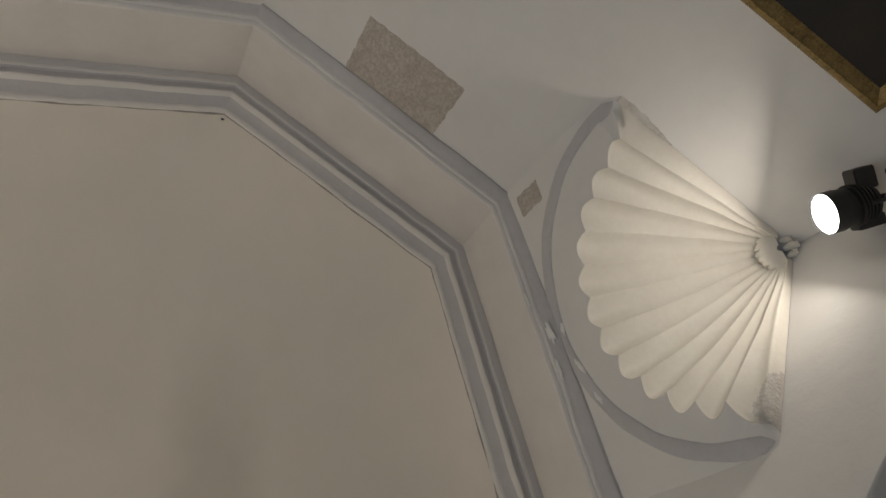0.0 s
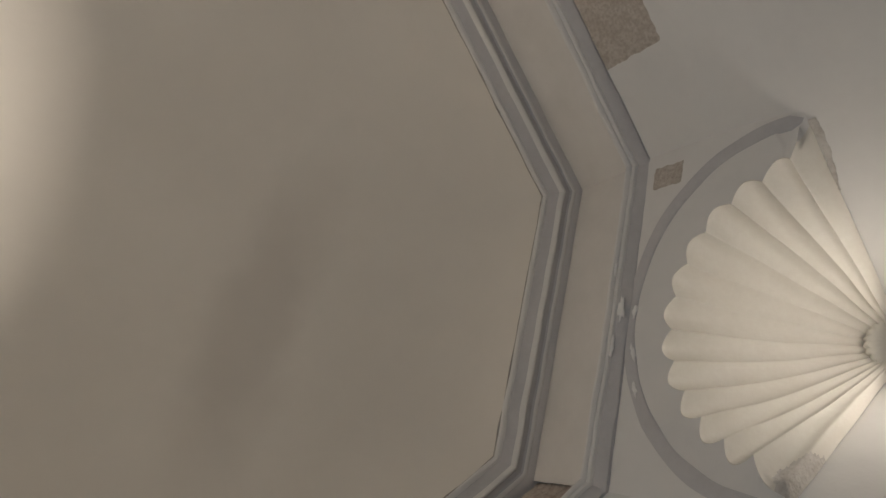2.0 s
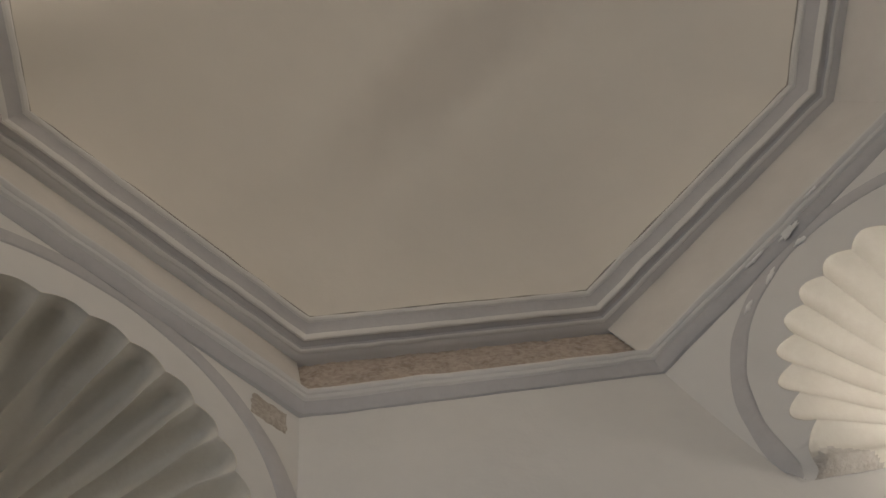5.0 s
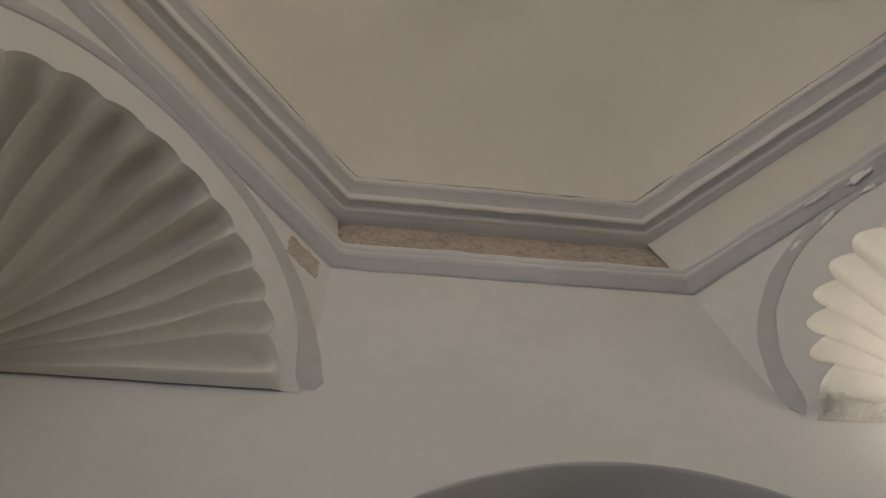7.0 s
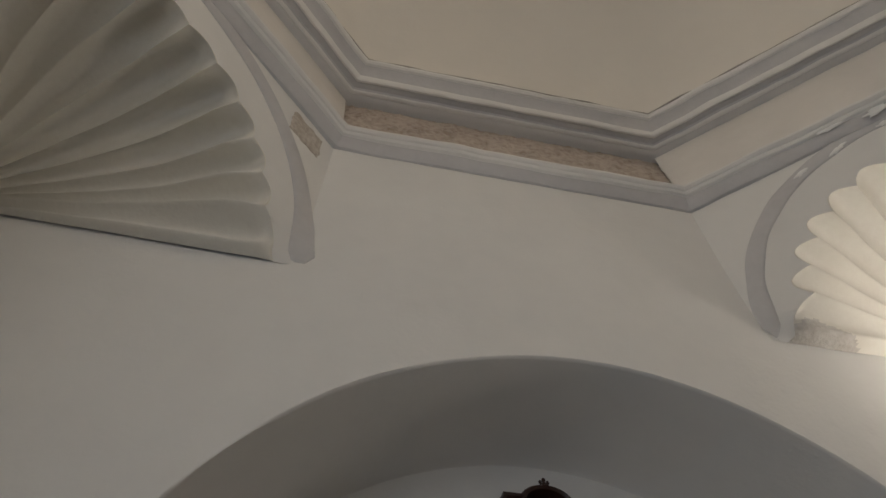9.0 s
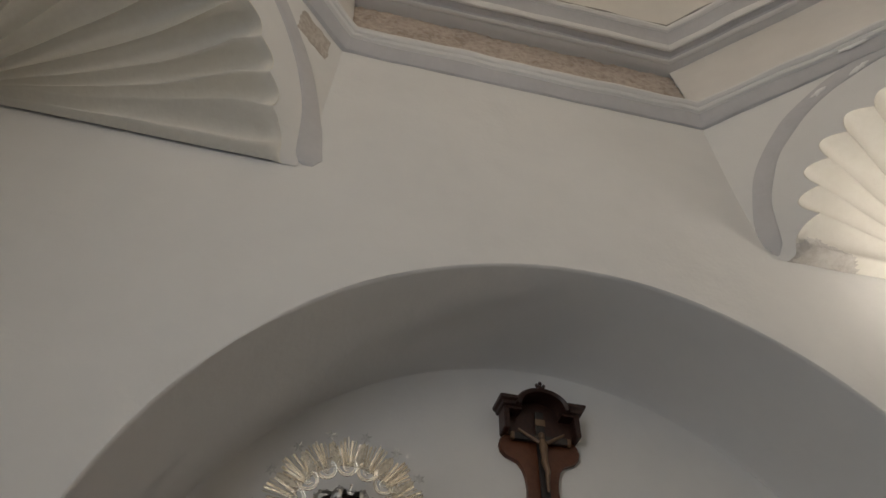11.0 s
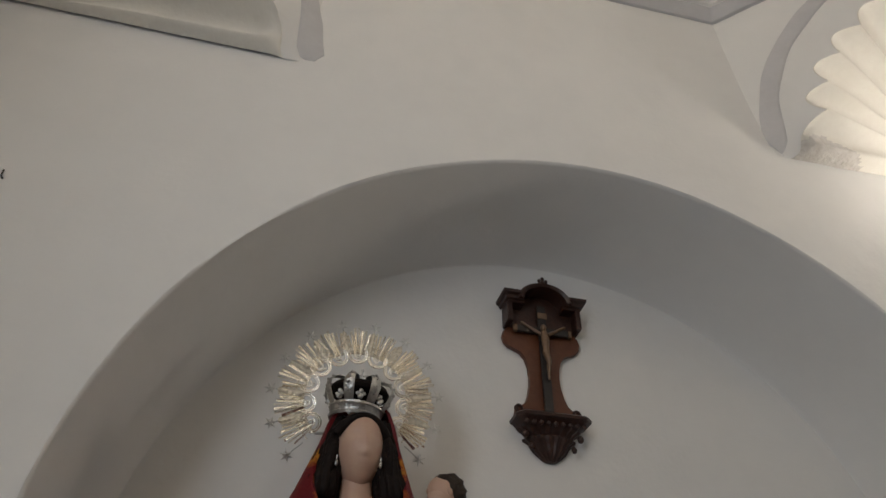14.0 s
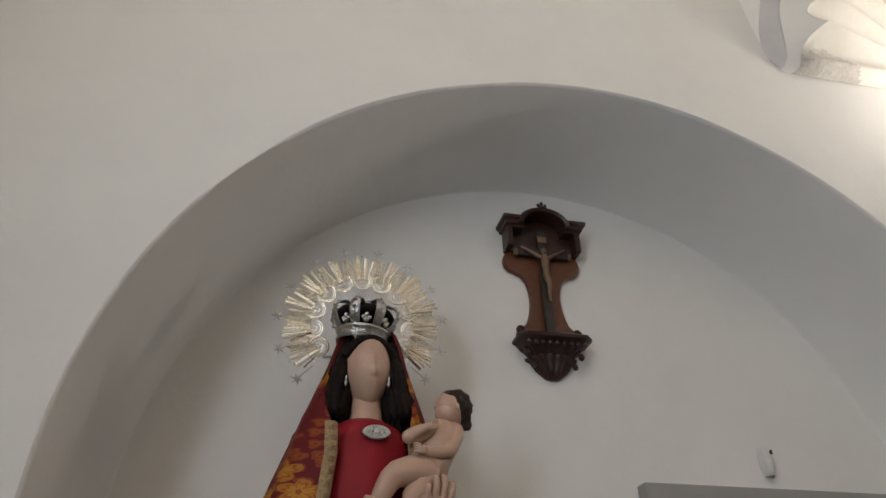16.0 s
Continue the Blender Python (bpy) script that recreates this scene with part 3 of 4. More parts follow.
squinch(SE, "squinch", "plain white plaster squinch", False)
squinch(SW, "squinch", "plain white plaster squinch", False)


# ---- bare patches and chips in the plaster ----
def patch(name, place, a0, a1, b0, b1, label, proud=0.004, n=26, ragged=0.012, material=PATCH):
    bm = bmesh.new()
    rings = []
    for j in range(n + 1):
        row = []
        for i in range(n + 1):
            u, v = i / n, j / n
            e = min(u, 1 - u, v, 1 - v)
            a = a0 + (a1 - a0) * u
            b = b0 + (b1 - b0) * v
            w = Vector((a * 9, b * 9, a0))
            if e < 0.04:
                a += ragged * noise.noise(w * 3)
                b += ragged * noise.noise(w * 3 + Vector((5, 5, 5)))
            row.append(place(a, b, (proud if e > 0.001 else -0.002) + (0.003 * noise.noise(w * 5) if e > 0.001 else 0)))
        rings.append(row)
    loft(bm, rings)
    return tagged(part(name, bm, material, angle=80), label, "bare patch", "bare plaster patches", kind="structure")


patch("bare_patch", lambda a, b, c: Vector((XE - c, a, b)), -2.668, -1.965, 4.262, Z_BOT + 0.01, "rectangular patch of bare brown render", 0.004)
patch("bare_patch", lambda a, b, c: NE.at(a, b, c), -0.885, -0.745, 4.425, 4.64, "small square of bare brown render", 0.005)
patch("bare_patch", lambda a, b, c: NW.at(a, b, c), 0.70, 0.905, 4.475, 4.645, "small square of pitted brown render", 0.005)


def chip(place, a, b, ra, rb, turn=0.0, material=CHIP, thick=0.01):
    bm = bmesh.new()
    rings = []
    for f, h in ((1.0, -0.003), (0.9, 0.5 * thick), (0.55, thick), (0.1, thick * 0.9)):
        row = []
        for i in range(18):
            q = 2 * math.pi * i / 18
            w = 1 + 0.8 * noise.noise(Vector((math.cos(q) * 2 + a * 11, math.sin(q) * 2 + b * 11, f)))
            x, y = f * ra * w * math.cos(q), f * rb * w * math.sin(q)
            row.append(place(a + x * math.cos(turn) - y * math.sin(turn), b + x * math.sin(turn) + y * math.cos(turn), h))
        rings.append(row)
    loft(bm, rings, closed=True, caps=True)
    return tagged(part("plaster_chip", bm, material, angle=70), "white chip in the grey paint" if material is CHIP else "crumbled bare plaster", "plaster chip", "plaster chips", kind="structure")


for a, b, ra, rb, lift in ((-0.01, 4.728, 0.060, 0.020, 0.046), (0.21, 4.752, 0.045, 0.013, 0.058), (-0.25, 4.785, 0.035, 0.010, 0.075), (0.00, 4.655, 0.030, 0.012, 0.010), (0.235, 4.632, 0.036, 0.012, 0.010), (0.435, 4.585, 0.032, 0.010, 0.010)):
    chip(lambda x, y, c, up=lift: NE.at(x, y, c + up), a, b, ra * 1.25, rb * 1.3, -0.45 if b < 4.64 else 0.0, thick=0.0035)
def crumbled(place, spots, label, thick=0.004):
    """A thin ragged wedge of bare render: spots are (along, low, high)."""
    bm = bmesh.new()
    rings = []
    for k in range(9):
        v = k / 8
        row = []
        for i in range(61):
            u = i / 60 * (len(spots) - 1)
            j = min(int(u), len(spots) - 2)
            (x0, l0, h0), (x1, l1, h1) = spots[j], spots[j + 1]
            w = u - j
            x, lo, hi = x0 + (x1 - x0) * w, l0 + (l1 - l0) * w, h0 + (h1 - h0) * w
            jag = 0.016 * noise.noise(Vector((x * 22, v * 2, 3.1))) + 0.007 * noise.noise(Vector((x * 70, v * 2, 1.7)))
            edge = v in (0.0, 1.0) or i in (0, 60)
            row.append(place(x, lo + (hi - lo) * v + jag * (0.4 + v), -0.002 if edge else thick + 0.004 * noise.noise(Vector((x * 40, v * 5, 0)))))
        rings.append(row)
    loft(bm, rings)
    return tagged(part("bare_patch", bm, CRUMB, angle=80), label, "bare patch", "bare plaster patches", kind="structure")


crumbled(lambda x, z, c: Vector((XE - c - 0.003, x, z)), ((-1.285, 3.680, 3.715), (-1.24, 3.676, 3.742), (-1.18, 3.676, 3.740), (-1.10, 3.680, 3.728), (-1.00, 3.700, 3.728), (-0.90, 3.716, 3.726)), "ragged strip of bare grey render")

nail = bmesh.new()
tube(nail, [(2.150, -3.222, 5.60), (2.135, -3.205, 5.575)], 0.007, 6)
tagged(part("nail", nail, BLACK), "rusty nail at the edge of the dome", "nail")

# ---- spotlight in the lit corner ----
def spotlight():
    thing = empty("spotlight", LENS - AIM * 0.2)
    basis = AIM.to_track_quat("Z", "Y").to_matrix().to_4x4()
    m = Matrix.Translation(LENS) @ basis @ Matrix.Diagonal((1.2, 1.2, 1.6, 1.0))

    def turned(profile, sides=40):
        bm = bmesh.new()
        loft(bm, [[m @ Vector((r * math.cos(q), r * math.sin(q), z)) for q in (2 * math.pi * i / sides for i in range(sides))] for r, z in profile], closed=True)
        return bm

    part("housing", turned([(0.070, -0.012), (0.079, -0.012), (0.084, 0.0), (0.084, -0.040), (0.080, -0.048), (0.078, -0.075), (0.066, -0.080), (0.064, -0.150), (0.03, -0.158), (0.001, -0.158)]), BLACK, thing)
    for k in range(5):
        z = -0.082 - 0.013 * k
        part("cooling_fin", turned([(0.060, z), (0.086 - 0.003 * k, z), (0.086 - 0.003 * k, z - 0.006), (0.060, z - 0.006)]), BLACK, thing)
    bm = bmesh.new()
    bm.faces.new([bm.verts.new(m @ Vector((0.0795 * math.cos(q), 0.0795 * math.sin(q), -0.004))) for q in (2 * math.pi * i / 40 for i in range(40))])
    glass = part("lamp_glass", bm, LAMPGLASS, thing, "glowing white lamp glass", smooth=False)
    over = Vector((0.636, -0.598, -0.488))
    over = (over - AIM * over.dot(AIM)).normalized()
    side = AIM.cross(over)
    frame_ = Matrix((side, over, AIM)).transposed().to_4x4()
    bm = bmesh.new()
    box(bm, (-0.045, 0.060, -0.270), (0.045, 0.165, -0.165), 0.006, m=Matrix.Translation(LENS) @ frame_)
    part("driver_box", bm, BLACK, thing)
    bm = bmesh.new()
    box(bm, (-0.040, -0.118, -0.265), (0.040, -0.060, -0.130), 0.006, m=Matrix.Translation(LENS) @ frame_)
    part("terminal_box", bm, BLACK, thing)
    back = LENS - AIM * 0.16
    for sgn in (-1, 1):
        bm = bmesh.new()
        tube(bm, [back + side * 0.108 * sgn, back + side * 0.104 * sgn - AIM * 0.10, back + side * 0.03 * sgn - AIM * 0.14], 0.010, 8)
        part("yoke_arm", bm, BLACK, thing)
    bm = bmesh.new()
    tube(bm, [back - AIM * 0.13, back - AIM * 0.19, Vector((2.335, -0.06, 3.06))], 0.016, 10)
    part("stem", bm, BLACK, thing)
    bm = bmesh.new()
    box(bm, (XE - 0.03, -0.12, 3.00), (XE - 0.001, -0.01, 3.12), 0.004)
    part("wall_plate", bm, BLACK, thing)
    return tagged(thing, "black metal spotlight switched on in the corner", "spotlight")


spotlight()


# ---- framed painting on the east wall ----
def painting():
    y0, y1, z1, z0 = -1.95, -0.396, 2.942, 0.95
    thing = empty("framed_painting", (XE, (y0 + y1) / 2, z0))
    w = 0.085
    prof = [(0.0, 0.0), (0.0, 0.030), (0.008, 0.040), (0.030, 0.045), (0.042, 0.036), (0.060, 0.034), (0.070, 0.026), (w, 0.020), (w, 0.0)]
    cor = [(y0, z0), (y1, z0), (y1, z1), (y0, z1)]
    sg = [(1, 1), (-1, 1), (-1, -1), (1, -1)]
    for i in range(4):
        j = (i + 1) % 4
        bm = bmesh.new()
        rings = []
        for k in range(25):
            f = k / 24
            row = []
            for d, h in prof:
                a = Vector((0, cor[i][0] + sg[i][0] * d, cor[i][1] + sg[i][1] * d))
                b = Vector((0, cor[j][0] + sg[j][0] * d, cor[j][1] + sg[j][1] * d))
                p = a.lerp(b, f)
                row.append(Vector((XE - 0.002 - h, p.y, p.z)) + Vector((-1, 0, 0)) * (0.003 * math.sin(40 * f * 6.283) if 0.005 < d < 0.05 else 0))
            rings.append(row)
        loft(bm, rings)
        part("frame_rail", bm, GOLDFRAME, thing, "worn gilded frame rail")
    bm = bmesh.new()
    box(bm, (XE - 0.019, y0 + w - 0.006, z0 + w - 0.006), (XE - 0.008, y1 - w + 0.006, z1 - w + 0.006))
    part("canvas", bm, CANVAS, thing, "nearly black oil painting", smooth=False)
    return tagged(thing, "large dark oil painting in a gilded frame", "painting")


painting()

# ---- the recess: altar, board, sensor ----
# out of view: added as support, dark to keep bounce light off the soffit
bm = bmesh.new()
box(bm, (ARC_X - 1.36, 0.06, 0.0), (ARC_X + 1.36, DEEP - 0.004, 1.15), 0.012)
tagged(part("altar_base", bm, WOOD), "unseen plain altar shelf, added to carry the statue", "altar", kind="structure")

bm = bmesh.new()
box(bm, (0.358, DEEP - 0.062, 1.15), (1.40, DEEP - 0.004, 2.138), 0.004)
tagged(part("board", bm, BOARD), "plain grey board standing against the recess wall", "board")

sensor = empty("alarm_sensor", (0.888, DEEP, 2.19))
bm = bmesh.new()
rings = []
for k in range(13):
    f = k / 12
    z = 2.192 + 0.105 * f
    r = 0.026 * math.sin(math.pi * (0.12 + 0.80 * f)) ** 0.5
    rings.append([Vector((0.882 + r * math.cos(q), DEEP - 0.001 - 0.050 * math.sin(q) * (r / 0.026) * (1.0 - 0.45 * f), z)) for q in (math.pi * i / 14 for i in range(15))])
loft(bm, rings)
part("shell", bm, PLASTIC, sensor)
bm = bmesh.new()
blob(bm, (0.896, DEEP - 0.032, 2.276), (0.006, 0.005, 0.009), u=10, v=8)
part("eye", bm, BLACK, sensor, "small black sensor eye")
tagged(sensor, "small white plastic alarm sensor on the wall", "alarm sensor")

hook = bmesh.new()
tube(hook, [(-1.722, 0.004, 2.925), (-1.722, -0.012, 2.925), (-1.722, -0.015, 2.945)], 0.0028, 6)
tagged(part("wall_hook", hook, BLACK), "small metal hook in the white wall", "hook")


# ---- wall shrine with its crucifix ----
def wall_shrine():
    cx, z0 = 0.094, 2.480
    thing = empty("wall_shrine", (cx, DEEP, z0))

    def place(a, b, c):
        return Vector((cx + a, DEEP - 0.002 - c, z0 + b))

    half = [(0.0, 0.165), (0.118, 0.165), (0.128, 0.185), (0.122, 0.215), (0.103, 0.222), (0.085, 0.238), (0.072, 0.27), (0.063, 0.31), (0.060, 0.35), (0.064, 0.39), (0.074, 0.425), (0.092, 0.450),
            (0.118, 0.462), (0.138, 0.470), (0.155, 0.488), (0.162, 0.515), (0.156, 0.540), (0.142, 0.556), (0.145, 0.575), (0.145, 0.67), (0.0, 0.70)]
    outline = half[1:-1] + [(-a, b) for a, b in reversed(half[1:-1])]
    bm = bmesh.new()
    rings = [[place(a * f, b, c) for a, b in outline] for f, c in ((1.0, 0.0), (1.0, 0.016), (0.975, 0.021))]
    loft(bm, rings, closed=True, caps=True)
    part("back_board", bm, WOODLIT, thing, "red-brown carved back board")
    # canopy: side cheeks, arched hood and cornice
    for sg in (-1, 1):
        bm = bmesh.new()
        box(bm, place(sg * 0.143 - 0.011, 0.555, 0.078), place(sg * 0.143 + 0.011, 0.655, 0.0), 0.003)
        part("canopy_cheek", bm, WOOD, thing)
        bm = bmesh.new()
        prof = [(0.0, 0.0), (0.010, 0.004), (0.014, 0.016), (0.026, 0.022), (0.028, 0.034), (0.0, 0.036)]
        loft(bm, [[place(x + sg * d * 0.8, 0.648 + h, (0.082 + d) * w) for d, h in prof] for x, w in ((sg * 0.080, 1.0), (sg * 0.152, 1.0), (sg * 0.156, 0.0))])
        part("canopy_cornice", bm, WOOD, thing)
    bm = bmesh.new()
    rings = []
    for r, c in ((0.086, 0.0), (0.086, 0.082), (0.090, 0.100), (0.104, 0.108), (0.112, 0.100), (0.114, 0.0)):
        rings.append([place(r * math.cos(q), 0.652 + 0.78 * r * math.sin(q), c) for q in (math.pi * i / 28 for i in range(29))])
    loft(bm, rings)
    part("arched_hood", bm, WOOD, thing, "dark arched hood")
    bm = bmesh.new()
    loft(bm, [[place(0.100 * math.cos(q), 0.652 + 0.080 * math.sin(q) if q else 0.652, c) for q in (math.pi * i / 20 for i in range(21))] for c in (0.016, 0.022)], closed=True, caps=True)
    box(bm, place(-0.140, 0.555, 0.028), place(0.140, 0.656, 0.0175))
    part("hood_back", bm, WOOD, thing)
    for sg in (-1, 1):
        bm = bmesh.new()
        lo, hi = sorted((sg * 0.082, sg * 0.150))
        box(bm, place(lo, 0.640, 0.080), place(hi, 0.652, 0.0), 0.002)
        part("canopy_roof", bm, WOOD, thing)
    bm = bmesh.new()
    for a, b, r in ((0.0, 0.748, 0.011), (0.0, 0.770, 0.008), (-0.015, 0.760, 0.007), (0.015, 0.760, 0.007)):
        blob(bm, place(a, b, 0.085), (r, r * 0.7, r * 1.5), u=10, v=8)
    part("finial", bm, WOOD, thing, "small carved leaf finial")
    # shelf with a row of beads, and the bracket under it
    bm = bmesh.new()
    prof = [(0.000, 0.170), (0.006, 0.164), (0.004, 0.154), (-0.006, 0.150), (-0.014, 0.140), (-0.03, 0.132)]
    rings = []
    for d, h in prof:
        a, c = 0.138 + d, 0.100 + d
        pts = [(-a, 0.0), (-a, c * 0.72), (-a * 0.80, c), (a * 0.80, c), (a, c * 0.72), (a, 0.0)]
        rings.append([place(x, h, y) for x, y in pts])
    loft(bm, rings, caps=True)
    part("shelf", bm, WOOD, thing, "moulded shelf of the shrine")
    for i in range(9):
        bm = bmesh.new()
        x = -0.108 + 0.027 * i
        blob(bm, place(x, 0.132, 0.088), (0.0085, 0.007, 0.009), u=10, v=8)
        part("bead", bm, WOOD, thing)
    bm = bmesh.new()
    rings = []
    for h, a, c in ((0.136, 0.118, 0.088), (0.128, 0.112, 0.080), (0.116, 0.094, 0.064), (0.104, 0.086, 0.056), (0.098, 0.098, 0.060), (0.090, 0.096, 0.058), (0.080, 0.078, 0.050), (0.066, 0.070, 0.046), (0.052, 0.060, 0.042), (0.040, 0.046, 0.036), (0.030, 0.034, 0.028), (0.024, 0.026, 0.024), (0.020, 0.018, 0.018), (0.018, 0.004, 0.004)):
        rings.append([place(a * math.cos(q) * (1 + 0.03 * math.cos(18 * q)), h, c * abs(math.sin(q)) ** 0.8 * (1 + 0.06 * math.cos(18 * q))) for q in (math.pi * i / 60 for i in range(61))])
    loft(bm, rings, caps=True)
    part("bracket", bm, WOOD, thing, "carved pendant bracket")
    for sg in (-1, 1):
        bm = bmesh.new()
        pts = [place(sg * (0.112 + 0.014 * math.cos(q) * (1 - 0.05 * q)), 0.205 + 0.016 * math.sin(q), 0.024) for q in (6.6 * i / 20 for i in range(21))]
        tube(bm, pts, 0.006, 6)
        part("scroll", bm, WOOD, thing)
        bm = bmesh.new()
        blob(bm, place(sg * 0.104, 0.100, 0.050), (0.012, 0.012, 0.014), u=10, v=8)
        blob(bm, place(sg * 0.080, 0.062, 0.040), (0.010, 0.010, 0.012), u=10, v=8)
        part("bracket_scroll", bm, WOOD, thing)
    tagged(thing, "dark carved wooden wall shrine with an arched hood", "shrine")
    # crucifix standing in it
    cross = empty("crucifix", place(0, 0.17, 0.04))
    bm = bmesh.new()
    box(bm, place(-0.017, 0.171, 0.044), place(0.017, 0.665, 0.030), 0.002)
    part("upright", bm, EBONY, cross)
    bm = bmesh.new()
    box(bm, place(-0.108, 0.532, 0.0445), place(0.108, 0.560, 0.0295), 0.002)
    part("crossbar", bm, EBONY, cross)
    for sg in (-1, 1):
        bm = bmesh.new()
        box(bm, place(sg * 0.113 - 0.008, 0.530, 0.046), place(sg * 0.113 + 0.008, 0.562, 0.028), 0.003)
        part("end_cap", bm, IVORY, cross, "pale end cap")
    bm = bmesh.new()
    box(bm, place(-0.020, 0.600, 0.049), place(0.020, 0.628, 0.0455), 0.001)
    part("title_plate", bm, IVORY, cross, "small pale plate")
    bm = bmesh.new()
    d = 0.056
    tube(bm, [place(-0.002, 0.532, d), place(0.0, 0.50, d + 0.003), place(0.002, 0.46, d), place(0.0, 0.435, d)], [0.012, 0.017, 0.012, 0.014], 12)
    tube(bm, [place(0.0, 0.44, d), place(0.008, 0.40, d + 0.004), place(0.005, 0.36, d), place(0.006, 0.325, d - 0.004)], [0.013, 0.010, 0.007, 0.005], 10)
    for sg in (-1, 1):
        tube(bm, [place(sg * 0.014, 0.520, d), place(sg * 0.052, 0.545, d - 0.004), place(sg * 0.092, 0.572, d - 0.008)], [0.008, 0.006, 0.005], 8)
    blob(bm, place(-0.004, 0.548, d + 0.004), (0.012, 0.012, 0.016), u=12, v=10)
    part("figure", bm, IVORY, cross, "plain carved pale figure")
    tagged(cross, "dark wooden crucifix with a pale carved figure", "crucifix")


wall_shrine()


# ---- crowned statue in the recess ----
SX = -0.615


def statue():
    bm = bmesh.new()
    SK, HR, RD, BR, TR = range(5)
    turn = Matrix.Rotation(radians(10), 4, "Z") @ Matrix.Rotation(radians(-4), 4, "Y") @ Matrix.Rotation(radians(6), 4, "X")
    hc = Vector((-0.620, 0.183, 2.313))
    vs = blob(bm, (0, 0, 0), (0.066, 0.082, 0.114), SK, u=72, v=56)
    for v in vs:
        x, y, z = v.co
        if z < 0:
            v.co.x *= 1 - 0.24 * (-z / 0.108) ** 2.2
            v.co.y *= 1 - 0.10 * (-z / 0.102)
        front = max(0.0, -y / 0.082)
        nose = math.exp(-(x / (0.0075 if z > -0.012 else 0.011)) ** 2) * (math.exp(-((z + 0.022) / 0.012) ** 2) + 0.55 * math.exp(-((z - 0.006) / 0.020) ** 2)) * front
        v.co.y -= 0.009 * nose
        sockets = (math.exp(-((abs(x) - 0.027) / 0.016) ** 2)) * math.exp(-((z - 0.022) / 0.014) ** 2) * front
        v.co.y += 0.008 * sockets
        v.co.y -= 0.006 * math.exp(-((abs(x) - 0.026) / 0.012) ** 2) * math.exp(-((z - 0.016) / 0.008) ** 2) * front
        v.co.y -= 0.006 * math.exp(-(x / 0.016) ** 2) * (math.exp(-((z + 0.046) / 0.005) ** 2) + math.exp(-((z + 0.058) / 0.005) ** 2)) * front
        v.co.y -= 0.006 * math.exp(-(x / 0.02) ** 2) * math.exp(-((z + 0.085) / 0.016) ** 2) * front
        v.co = hc + (turn @ v.co)
    tube(bm, [(-0.612, 0.205, 2.13), (-0.613, 0.20, 2.18), (-0.616, 0.195, 2.23), (-0.618, 0.19, 2.28)], [0.078, 0.046, 0.043, 0.044], 24, SK)
    # hair behind the face and falling on the shoulders
    blob(bm, hc + Vector((0.0, 0.040, 0.010)), (0.082, 0.085, 0.115), HR, turn, 30, 20)
    # hairline over the brow
    tube(bm, [hc + (turn @ Vector((x, -0.052 + 5.0 * x * x, 0.083 - 9.0 * x * x))) for x in (-0.072, -0.058, -0.042, -0.024, -0.008, 0.008, 0.024, 0.042, 0.058, 0.072)], [0.015, 0.015, 0.013, 0.012, 0.011, 0.011, 0.012, 0.013, 0.015, 0.015], 10, HR)
    rnd = random.Random(11)
    for sg in (-1, 1):
        rings = []
        for z, off, w, dp in ((2.40, 0.052, 0.030, 0.05), (2.34, 0.076, 0.029, 0.058), (2.27, 0.086, 0.036, 0.056), (2.22, 0.093, 0.043, 0.056), (2.185, 0.097, 0.045, 0.050), (2.170, 0.098, 0.036, 0.040)):
            rings.append([Vector((SX + sg * off + w * math.cos(q), 0.205 + dp * math.sin(q) * 0.9 - (0.03 if z < 2.25 else 0), z)) + Vector((math.cos(q), math.sin(q), 0)) * 0.0035 * math.sin(11 * q + z * 30) for q in (2 * math.pi * i / 66 for i in range(66))])
        loft(bm, rings, closed=True, caps=True, mi=HR)
        for k in range(22):
            u = (k + 0.5) / 22
            x0, x1 = 0.056 + 0.030 * u + rnd.uniform(-0.004, 0.004), 0.052 + 0.100 * u + rnd.uniform(-0.006, 0.006)
            front = 0.155 + 0.030 * abs(2 * u - 1) + rnd.uniform(-0.006, 0.006)
            low, phase = 2.150 + 0.045 * u * u + rnd.uniform(-0.014, 0.012), rnd.uniform(0, 6)
            pts = []
            for i in range(9):
                w = i / 8
                wave = 0.006 * math.sin(phase + 7 * w)
                pts.append((SX + sg * (x0 + (x1 - x0) * w ** 1.3 + wave), front - 0.018 * math.sin(math.pi * w) + 0.010 * w, 2.345 + (low - 2.345) * w))
            tube(bm, pts, [0.007, 0.009, 0.010, 0.010, 0.010, 0.009, 0.008, 0.006, 0.002], 7, HR)
    # dress
    rings = []
    for z, rx, ry, y in ((2.166, 0.060, 0.052, 0.20), (2.150, 0.090, 0.070, 0.20), (2.128, 0.116, 0.086, 0.20), (2.08, 0.128, 0.100, 0.20), (2.00, 0.135, 0.110, 0.20), (1.90, 0.140, 0.115, 0.20), (1.75, 0.16, 0.13, 0.21), (1.45, 0.22, 0.15, 0.22), (1.151, 0.27, 0.16, 0.23)):
        rings.append([Vector((SX + rx * math.cos(q), y + ry * math.sin(q) * (1 + 0.02 * math.cos(9 * q)), z)) for q in (2 * math.pi * i / 48 for i in range(48))])
    loft(bm, rings, closed=True, caps=True, mi=RD)
    # mantle, open in front
    prof = [(2.455, 0.060, 0.080, 68, 68), (2.43, 0.082, 0.10, 66, 66), (2.39, 0.098, 0.115, 66, 66), (2.33, 0.114, 0.125, 66, 66), (2.26, 0.140, 0.13, 60, 60), (2.19, 0.166, 0.135, 46, 50), (2.13, 0.188, 0.14, 30, 40),
            (2.05, 0.212, 0.145, 25, 36), (1.96, 0.240, 0.15, 24, 34), (1.80, 0.275, 0.16, 24, 34), (1.45, 0.34, 0.19, 24, 34), (1.151, 0.38, 0.21, 24, 34)]
